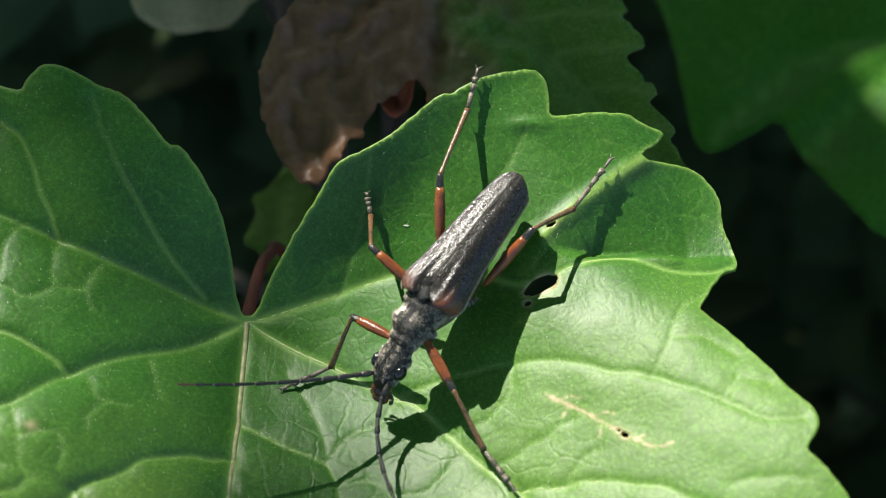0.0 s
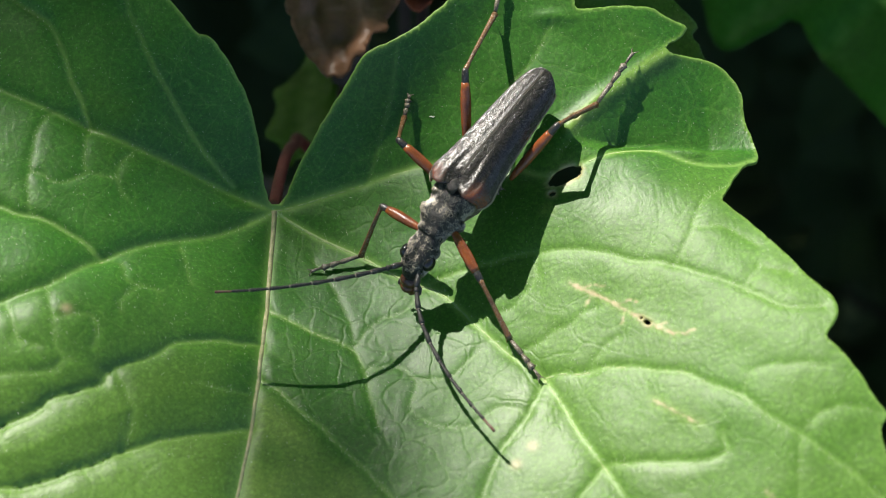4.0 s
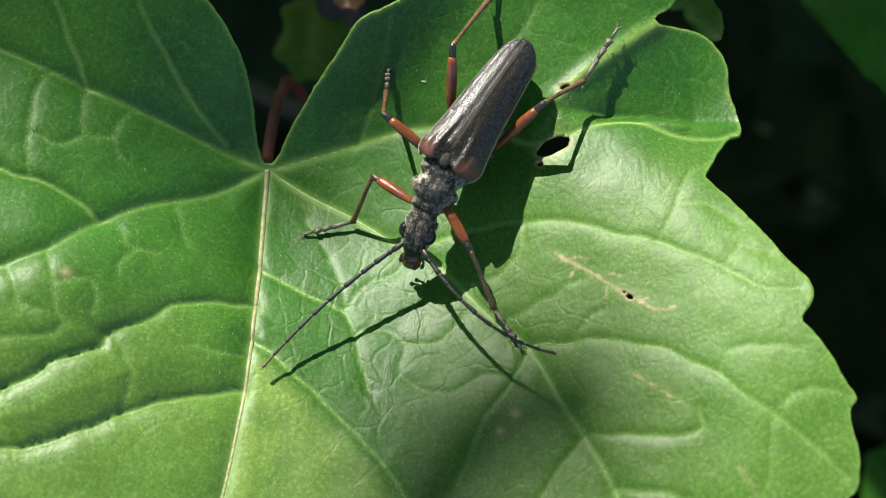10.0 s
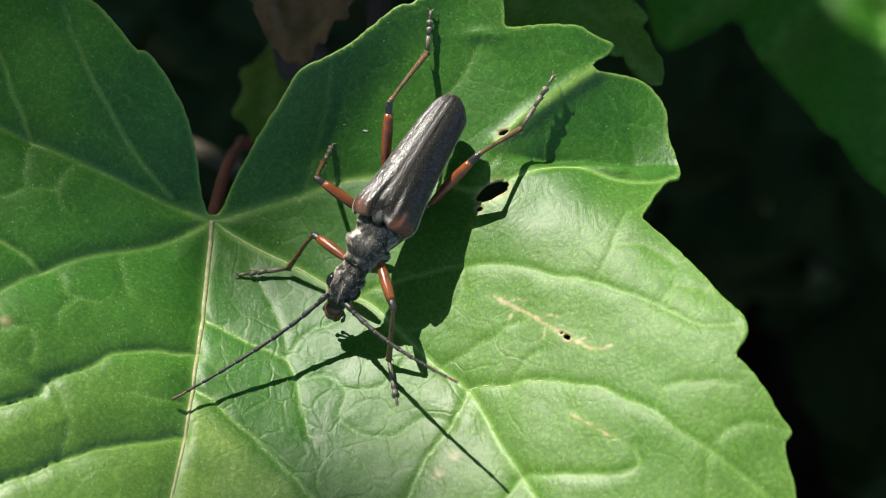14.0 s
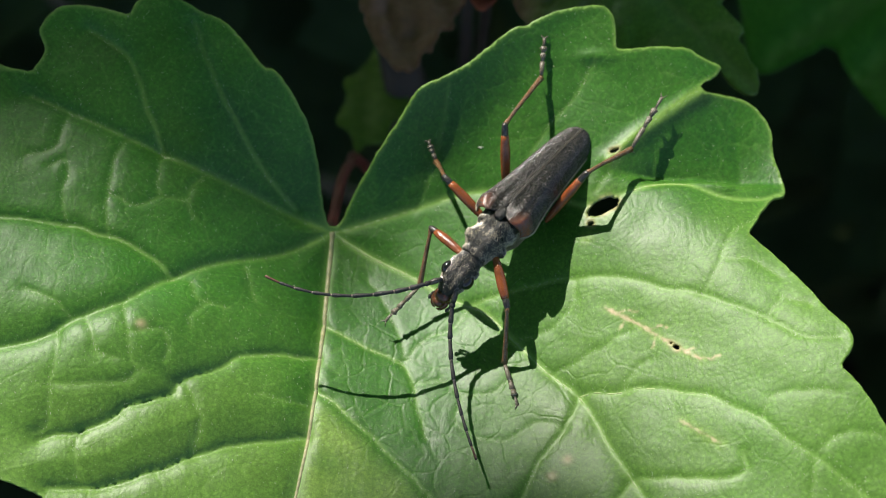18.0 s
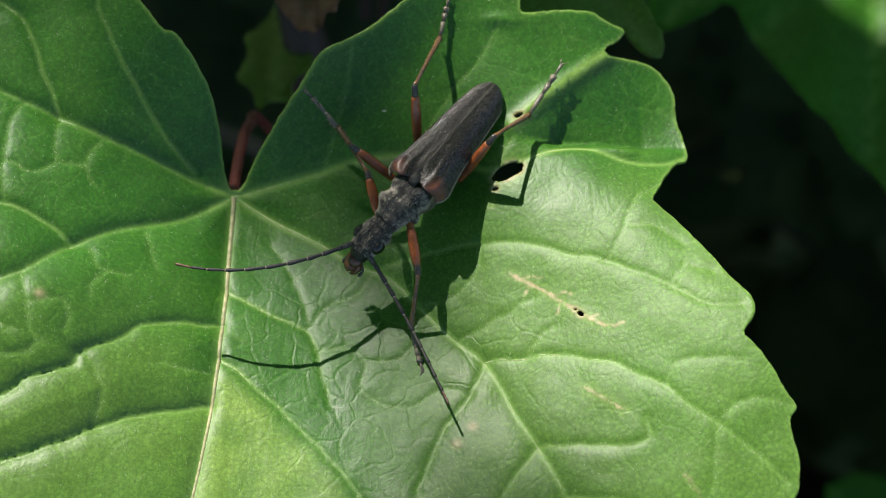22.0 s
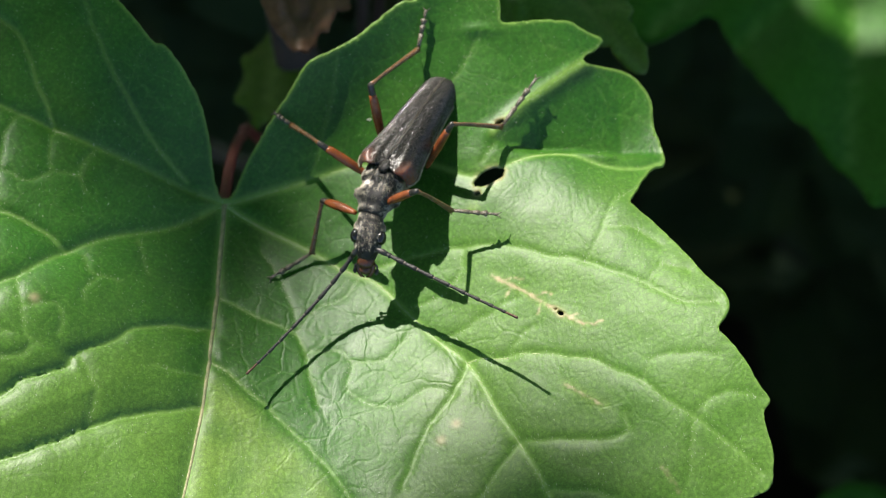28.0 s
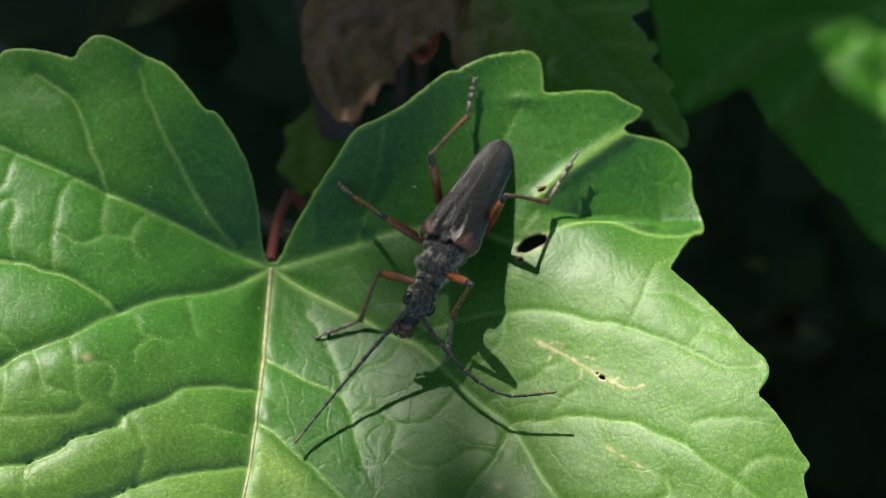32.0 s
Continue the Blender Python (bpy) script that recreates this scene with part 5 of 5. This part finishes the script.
# Where each leg's ankle and toe stand: time, ankle, toe.
FEET_A = [
    (0, -14.4, 0.8, -4.8, -18.5, -0.9, -4.9),
    (6, -14.0, 0.7, -4.8, -18.5, -0.2, -5.0),
    (9, -14.0, 0.4, -4.8, -18.3, -0.9, -4.9),
    (13, -14.2, 0.4, -4.8, -18.7, 0.1, -5.0),
    (15, -15.2, 0.8, -4.9, -19.2, 0.4, -5.0),
    (17.5, -12.8, -0.3, -2.6, -16.4, -2.7, -3.3),
    (18, -13.2, -1.1, -2.6, -16.3, -4.3, -3.0),
    (19, -12.5, 0.9, -3.0, -16.2, -0.7, -4.1),
    (20, -12.3, -1.5, -2.6, -15.7, -3.9, -3.5),
    (20.5, -12.4, -1.3, -2.7, -15.8, -3.8, -3.5),
    (21, -10.9, 7.6, 1.0, -12.5, 10.2, 1.7),
    (22, -11.7, 8.2, 1.1, -13.9, 10.5, 2.3),
    (23, -13.0, 7.5, 0.8, -15.3, 10.0, 2.1),
    (24, -13.8, 7.0, 0.5, -16.0, 9.8, 2.1),
    (24.5, -14.8, 9.3, 0.9, -17.1, 10.0, 1.6),
    (26.5, -13.4, -0.2, -4.7, -16.9, -2.4, -4.8),
    (27, -13.9, 0.4, -4.8, -17.1, -2.3, -4.8),
    (28, -13.4, 0.1, -4.7, -17.2, -2.2, -4.8),
    (30, -13.4, 0.2, -4.7, -17.0, -2.1, -4.9),
    (32, -13.1, -0.3, -4.6, -17.0, -1.7, -4.9),
]
FEET_B = [
    (0, -10.9, 11.6, -1.0, -11.0, 12.4, -0.6),
    (2, -10.5, 11.1, -1.5, -10.3, 11.8, -1.2),
    (9, -10.2, 10.6, -1.8, -10.0, 11.3, -1.7),
    (11, -12.3, 10.0, -2.0, -12.3, 10.9, -1.6),
    (13, -11.6, 8.8, -2.7, -11.4, 9.5, -2.6),
    (15, -11.8, 8.9, -2.6, -11.5, 9.2, -2.7),
    (18, -12.0, 10.0, -2.1, -12.2, 10.5, -1.8),
    (20, -11.9, 10.1, -2.0, -12.2, 10.5, -1.8),
    (21, -11.2, 9.7, -2.0, -11.8, 10.3, -1.7),
    (23, -12.0, 8.3, -1.4, -12.7, 9.0, -1.4),
    (24, -11.5, 7.9, -1.5, -12.1, 8.8, -1.6),
    (27, -15.3, 11.0, -0.4, -16.6, 11.7, 0.4),
    (28, -14.8, 10.4, -1.0, -16.0, 11.1, -0.3),
    (29, -14.8, 10.0, -1.4, -16.0, 10.7, -0.7),
    (30, -14.6, 10.3, -1.2, -15.7, 11.0, -0.5),
    (31, -13.9, 10.3, -1.4, -14.8, 10.9, -0.8),
    (32, -13.4, 10.1, -1.7, -14.3, 10.7, -1.1),
]
FEET_C = [
    (0, -3.0, 18.2, 2.9, -2.1, 20.9, 3.9),
    (9, -2.9, 16.4, 1.8, -2.5, 19.0, 2.9),
    (18, -3.0, 15.6, 1.5, -2.7, 18.2, 2.4),
    (20, -3.3, 15.9, 1.6, -2.7, 18.1, 2.3),
    (28, -3.8, 15.8, 1.5, -2.9, 19.2, 3.0),
    (31, -3.4, 15.8, 1.5, -2.5, 19.1, 3.0),
    (32, -3.4, 15.9, 1.6, -2.6, 19.2, 3.0),
]
FEET_D = [
    (0, -2.7, -8.0, -2.1, -0.7, -10.9, -2.0),
    (6, -2.7, -8.0, -2.1, -0.6, -11.2, -1.9),
    (9, -2.9, -7.9, -2.2, -0.8, -11.4, -1.9),
    (11, -3.0, -7.9, -2.2, -0.8, -11.2, -1.9),
    (11.5, -3.0, -8.1, -2.2, -0.9, -11.5, -1.9),
    (12, -5.4, -7.4, -2.5, -5.3, -11.5, -2.6),
    (13, -6.0, -8.2, -2.8, -5.4, -11.6, -2.8),
    (15, -6.8, -8.1, -2.9, -6.3, -10.9, -3.0),
    (18, -6.3, -7.8, -2.9, -5.3, -11.3, -2.8),
    (20, -6.3, -7.8, -2.9, -5.3, -11.2, -2.8),
    (24, -6.0, -7.7, -2.8, -5.3, -11.1, -2.8),
    (24.5, -6.1, -7.8, -2.8, -5.3, -11.2, -2.8),
    (26.5, -2.4, -0.2, 0.4, 1.7, -1.0, 0.5),
    (27, -2.2, 0.7, 0.5, 1.9, 0.1, 0.6),
    (28, -1.3, 1.0, 0.9, 2.6, 0.5, 0.8),
    (29, -0.1, 0.0, 1.2, 4.0, -0.2, 1.1),
    (29.5, -3.9, -1.9, 0.4, -3.6, -4.3, -1.0),
    (30, -7.3, -2.6, -0.6, -9.0, -6.8, -2.5),
    (31, -5.9, -3.6, -0.2, -7.0, -7.1, -2.2),
    (32, -4.9, -2.2, 0.1, -5.6, -5.8, -2.0),
]
FEET_E = [
    (0, 4.6, 10.4, 0.3, 7.9, 14.7, 0.6),
    (9, 4.3, 9.8, 0.2, 7.1, 14.0, 0.7),
    (19, 4.2, 9.3, 0.2, 6.9, 13.8, 0.8),
    (20, 3.9, 9.4, 0.2, 6.8, 13.9, 0.8),
    (28, 3.0, 8.8, 0.2, 6.1, 13.0, 0.8),
    (32, 3.3, 8.1, 0.1, 6.3, 13.0, 0.8),
]
FEET_F = [
    (0, -4.6, 3.6, -2.4, -3.4, 4.4, -2.3),
    (24.5, -4.6, 3.8, -2.4, -3.4, 4.6, -2.3),
    (26.5, -6.4, 5.4, -2.4, -5.6, 6.6, -2.3),
    (32, -6.0, 5.6, -2.4, -5.2, 6.8, -2.3),
]
# The bow of each antenna: time, its middle, its tip.
ANTENNA_NEAR = [
    (0, -17.5, -3.5, 2.3, -24.8, -4.2, 4.7),
    (1, -15.7, -3.9, 1.9, -22.7, -4.4, 2.9),
    (2, -16.9, -4.2, 2.3, -24.1, -5.6, 4.4),
    (3, -15.7, -4.2, 1.8, -22.0, -4.6, 2.0),
    (6, -17.3, -5.1, 2.6, -23.7, -6.6, 4.8),
    (7, -17.0, -4.7, 2.6, -23.8, -6.0, 4.7),
    (8, -16.1, -4.5, 1.7, -21.7, -6.0, 2.1),
    (9, -15.8, -6.4, 1.0, -22.3, -10.2, 2.3),
    (10, -15.4, -7.5, -1.0, -20.6, -13.4, -0.6),
    (11, -16.2, -6.9, -1.0, -22.9, -10.1, 1.1),
    (12, -15.7, -7.3, -0.7, -21.2, -9.9, 1.0),
    (13, -15.6, -8.3, -1.0, -20.7, -13.8, -1.0),
    (14, -15.2, -6.7, -1.3, -22.1, -11.3, -0.6),
    (15, -17.2, -5.8, -1.3, -23.5, -10.8, 0.1),
    (17.5, -19.7, -4.1, 3.5, -25.6, -4.5, 5.6),
    (18, -18.7, -4.2, 3.2, -25.4, -2.3, 4.7),
    (19, -17.1, -3.1, 2.9, -23.7, -2.9, 5.0),
    (20, -16.6, -2.3, 2.7, -24.0, 0.1, 4.5),
    (21, -17.5, -3.6, 2.6, -24.3, -3.4, 3.5),
    (22, -17.4, -4.5, 2.8, -23.9, -4.1, 3.3),
    (23, -17.3, -4.9, 2.9, -24.4, -5.6, 2.2),
    (24, -17.8, -4.0, 3.0, -24.7, -3.0, 1.8),
    (27, -16.2, -4.1, -1.6, -21.5, -8.3, -0.2),
    (28, -12.5, -5.7, -1.2, -17.9, -12.2, 0.1),
    (29, -12.0, -9.1, -0.8, -15.3, -14.1, -1.6),
    (30, -11.7, -8.2, -0.8, -15.1, -14.5, -1.8),
    (31, -13.2, -6.2, -1.2, -17.5, -12.6, -0.9),
    (32, -13.4, -6.7, -1.0, -17.9, -12.5, -1.2),
]
ANTENNA_FAR = [
    (0, -10.4, -6.4, -1.2, -9.1, -11.5, -0.3),
    (2, -9.2, -7.5, -0.9, -5.1, -14.7, 0.1),
    (6, -8.1, -8.4, -0.7, -4.3, -14.5, 0.2),
    (9, -6.1, -8.8, -0.3, -1.6, -13.1, 0.5),
    (10, -3.9, -9.6, 1.2, 1.4, -12.9, 2.7),
    (11, -7.7, -10.0, -0.4, -2.3, -16.7, 0.4),
    (12, -7.1, -11.5, -0.1, -2.4, -16.5, 0.8),
    (13, -5.4, -8.3, 1.4, -1.1, -12.6, 5.5),
    (14, -6.3, -8.0, 1.3, -1.5, -12.5, 5.4),
    (15, -6.2, -9.8, 1.8, -3.4, -13.3, 4.7),
    (17.5, -11.4, -9.1, -0.8, -8.6, -16.9, 0.1),
    (18, -10.2, -9.0, -0.8, -7.7, -17.8, 0.3),
    (19, -9.5, -8.3, -0.8, -6.8, -15.2, 0.0),
    (20, -8.5, -5.9, -1.0, -4.9, -14.1, 0.1),
    (21, -8.4, -6.4, -1.0, -4.7, -13.5, -0.0),
    (22, -7.0, -6.5, -0.7, -4.4, -12.1, -0.1),
    (23, -8.2, -5.9, -1.0, -4.3, -12.1, -0.1),
    (24, -8.5, -6.6, -0.9, -4.9, -14.2, 0.1),
    (27, -3.3, -2.6, 2.1, 0.9, -6.0, 4.2),
    (28, -2.0, -5.9, 2.4, 3.2, -9.8, 5.0),
    (29, -1.0, -5.4, 2.7, 4.4, -8.7, 4.3),
    (30, -2.6, -7.3, 1.8, 4.2, -11.1, 3.9),
    (31, -2.8, -6.3, 1.2, 1.9, -8.6, 2.5),
    (32, -3.1, -7.8, 0.2, 0.8, -9.7, 1.3),
]
# Shade of the hanging leaf: time, and the place on the sunlit leaf over which it lies.
SHADE = [(0, -2, -48), (3, 2, -40), (6, -4, -34), (8, -4, -22), (9, -3.5, -18.5), (10, -3, -17.5), (11, -1, -18), (12, -2, -17.5), (12.5, -2.5, -17.5), (13, -4.5, -18), (13.5, -9, -19), (14, -13, -25), (14.5, -17, -22), (15, -13, -19),
         (17.5, -12, -24), (18, -8, -22), (19, -5, -24), (20, -4, -28), (22, -2, -30), (24, 0, -24), (26.5, 5, -36), (27, 4, -31), (27.5, 2, -22), (28, 3, -27), (29, 1, -25.5), (30, 1, -23), (31, -1, -22.5), (31.5, -5, -21), (32, -7, -21)]
SHADE_LEFT = [(0, -22, 12), (1, -24, 18), (2, -16, 12), (6, -15, 11), (8, -15, 12), (9, -14, 14), (10, -16, 18), (12, -33, 2), (14, -34, 6), (15, -36, 14), (18, -42, 4), (20, -44, 4), (21, -48, 14), (24, -50, 24), (28, -44, 14), (32, -48, 18)]
SHADE_HUB = [(0, -17, -13), (2, -14, -20), (3, -16, -18), (6, -15, -17), (7, -14, -18), (8, -28, 22), (9, -32, 30), (14, -20, 24), (15, -8, 13), (15.5, -9, 13), (17.5, -22, 16), (18.5, -27, 24), (19, -27, 24), (20, -20, 13), (21, -14, 8), (22, -11, 7), (24.5, -8, 7), (26.5, -18, 7), (28, -22, 6), (29, -23, 8), (30, -23, 9), (31, -13, 5), (32, -9, 5)]
TWIG_SHADE = [(0, -38, 23), (2, -38, 26), (3, -37, 23), (6, -36, 20), (9, -37, 22), (12, -36, 25), (15, -38, 23), (17.5, -37, 20), (20, -36, 19), (21, -37, 24), (24, -39, 32), (27, -37, 22), (28, -36, 20), (30.5, -36, 18), (32, -40, 29)]


# How far the young leaf and its neighbours sway from where they hang: time, aside, onward.
SWAY = [(0, -1.6, -2.8), (3, -1.6, -2.9), (5.5, -1.5, -3.0), (6.5, -1.3, -3.3), (7, -1.2, -3.2), (7.5, -0.5, -2.6), (8, 0.3, -1.7), (9, 0.4, -1.3), (11, 0.4, -1.0), (14, 0.2, -0.8), (17.5, -0.4, 0.4), (21, -0.2, 0.4), (24, 0, 0), (26.5, 0.6, -0.4), (28, 0.3, -0.4), (32, 0.4, -0.8)]


def at(rows, t):
    """The row of a table at a time, by straight lines."""
    times = [r[0] for r in rows]
    return [float(np.interp(t, times, [r[k] for r in rows])) for k in range(1, len(rows[0]))]


def aim(origin, target, up=(0, 0, 1)):
    """The pose (in millimetres) of a part that lies along x from origin to target."""
    x = (Vector(target) - Vector(origin)).normalized()
    y = Vector(up).cross(x).normalized()
    z = x.cross(y)
    m = Matrix((x, y, z)).transposed().to_4x4()
    m.translation = origin
    return m


def metres(m):
    m = m.copy()
    m.translation = m.translation * MM
    return m


def body_pose(t):
    x, y, z, yaw, pitch, roll = at(BODY, t)
    turn = Matrix.Rotation(radians(yaw), 4, "Z") @ Matrix.Rotation(radians(-pitch), 4, "Y") @ Matrix.Rotation(radians(roll), 4, "X")
    return Matrix.Translation((x, y, z)) @ turn @ Matrix.Translation((0, 0, -TOP))


def fore_poses(t):
    yaw, lean = at(HEAD, t)
    first = Matrix.Translation(prothorax_pivot) @ Matrix.Rotation(radians(yaw * 0.7), 4, "Z") @ Matrix.Rotation(radians(11), 4, "Y")
    second = first @ Matrix.Translation(head_pivot - prothorax_pivot) @ Matrix.Rotation(radians(yaw * 0.7), 4, "Z") @ Matrix.Rotation(radians(lean), 4, "X") @ Matrix.Rotation(radians(13), 4, "Y")
    return first, second


def leg_poses(key, t, feet):
    """Femur, tibia and tarsus in the beetle's space, the knee bent so that the foot stands where it should."""
    hip, upper, lower, tarsus, way = LEGS[key]
    back = body_pose(t).inverted()
    row = at(feet, t)
    ankle, toe = back @ Vector(row[:3]), back @ Vector(row[3:])
    hip = Vector(hip) + Vector((0, 0, TOP))
    reach = ankle - hip
    far = min(reach.length, (upper + lower) * 0.995)
    u = reach.normalized()
    c = max(-1, min(1, (upper ** 2 + far ** 2 - lower ** 2) / (2 * upper * far)))
    pole = Vector((*way, 1))
    pole = (pole - u * pole.dot(u)).normalized()
    knee = hip + u * (upper * c) + pole * (upper * math.sqrt(1 - c * c))
    shin = aim(knee, ankle)
    end = shin @ Vector((lower, 0, 0))
    return aim(hip, knee), shin, aim(end, toe)


def antenna_poses(t, rows, side):
    """Poses of the joints, laid end to end along the bow from the head to the tip."""
    back = body_pose(t).inverted()
    row = at(rows, t)
    base = fore_poses(t)[1] @ Vector((3.0, side * 0.66, 0.35))
    mid, tip = back @ Vector(row[:3]), back @ Vector(row[3:])
    bow = 2 * mid - (base + tip) / 2
    point = lambda s: base * (1 - s) ** 2 + bow * (2 * s * (1 - s)) + tip * s * s
    fine = [point(k / 60) for k in range(61)]
    run = np.r_[0, np.cumsum([(b - a).length for a, b in zip(fine, fine[1:])])]
    out, p, done = [], base, 0.0
    for n in SEGMENTS:
        done += n
        s = float(np.interp(done - n / 2, run, np.linspace(0, 1, 61)))
        ahead = (point(min(1, s + 0.02)) - point(max(0, s - 0.04))).normalized()
        out.append(aim(p, p + ahead * n))
        p = p + ahead * n
    return out


def motions():
    times = [k / 2 for k in range(65)]
    walk(beetle, [(t, metres(body_pose(t))) for t in times])
    walk(prothorax, [(t, metres(fore_poses(t)[0])) for t in times])
    walk(head, [(t, metres(fore_poses(t)[1])) for t in times])
    for key, feet in (("a", FEET_A), ("b", FEET_B), ("c", FEET_C), ("d", FEET_D), ("e", FEET_E), ("f", FEET_F)):
        poses = [leg_poses(key, t, feet) for t in times]
        thigh, lower, foot = legs[key]
        walk(thigh, [(t, metres(p[0])) for t, p in zip(times, poses)])
        walk(lower, [(t, metres(p[0].inverted() @ p[1])) for t, p in zip(times, poses)])
        walk(foot, [(t, metres(p[0].inverted() @ p[2])) for t, p in zip(times, poses)])
    for parts, rows, side in zip(antennae, (ANTENNA_NEAR, ANTENNA_FAR), (-1, 1)):
        poses = [antenna_poses(t, rows, side) for t in times]
        walk(parts[0], [(t, metres(p[0])) for t, p in zip(times, poses)])
        for k in range(1, len(parts)):
            walk(parts[k], [(t, metres(p[0].inverted() @ p[k])) for t, p in zip(times, poses)])
    for ob in (red_leaf, scrap, small_leaf):
        walk(ob, [(t, pose(x * MM, y * MM, 0)) for t, x, y in SWAY])
    for ob, table in zip(sprigs, (SHADE, SHADE_LEFT, SHADE_HUB)):
        rows = []
        for t, x, y in table:
            spot = Vector((x, y, 0)) * MM + SUN * 1.5
            rows.append((t, Matrix.Translation(spot) @ SUN.to_track_quat("Z", "Y").to_matrix().to_4x4() @ pose(0, 0, 0, 0, 0, 12 * math.sin(t * 0.6))))
        walk(ob, rows)
    rows = []
    for t, x, y in TWIG_SHADE:
        spot = Vector((x, y, 0)) * MM + SUN * 1.5
        rows.append((t, Matrix.Translation(spot) @ SUN.to_track_quat("Z", "Y").to_matrix().to_4x4() @ pose(0, 0, 0, 0, 0, 6 * math.sin(t * 0.9))))
    walk(shade_twig, rows)


motions()
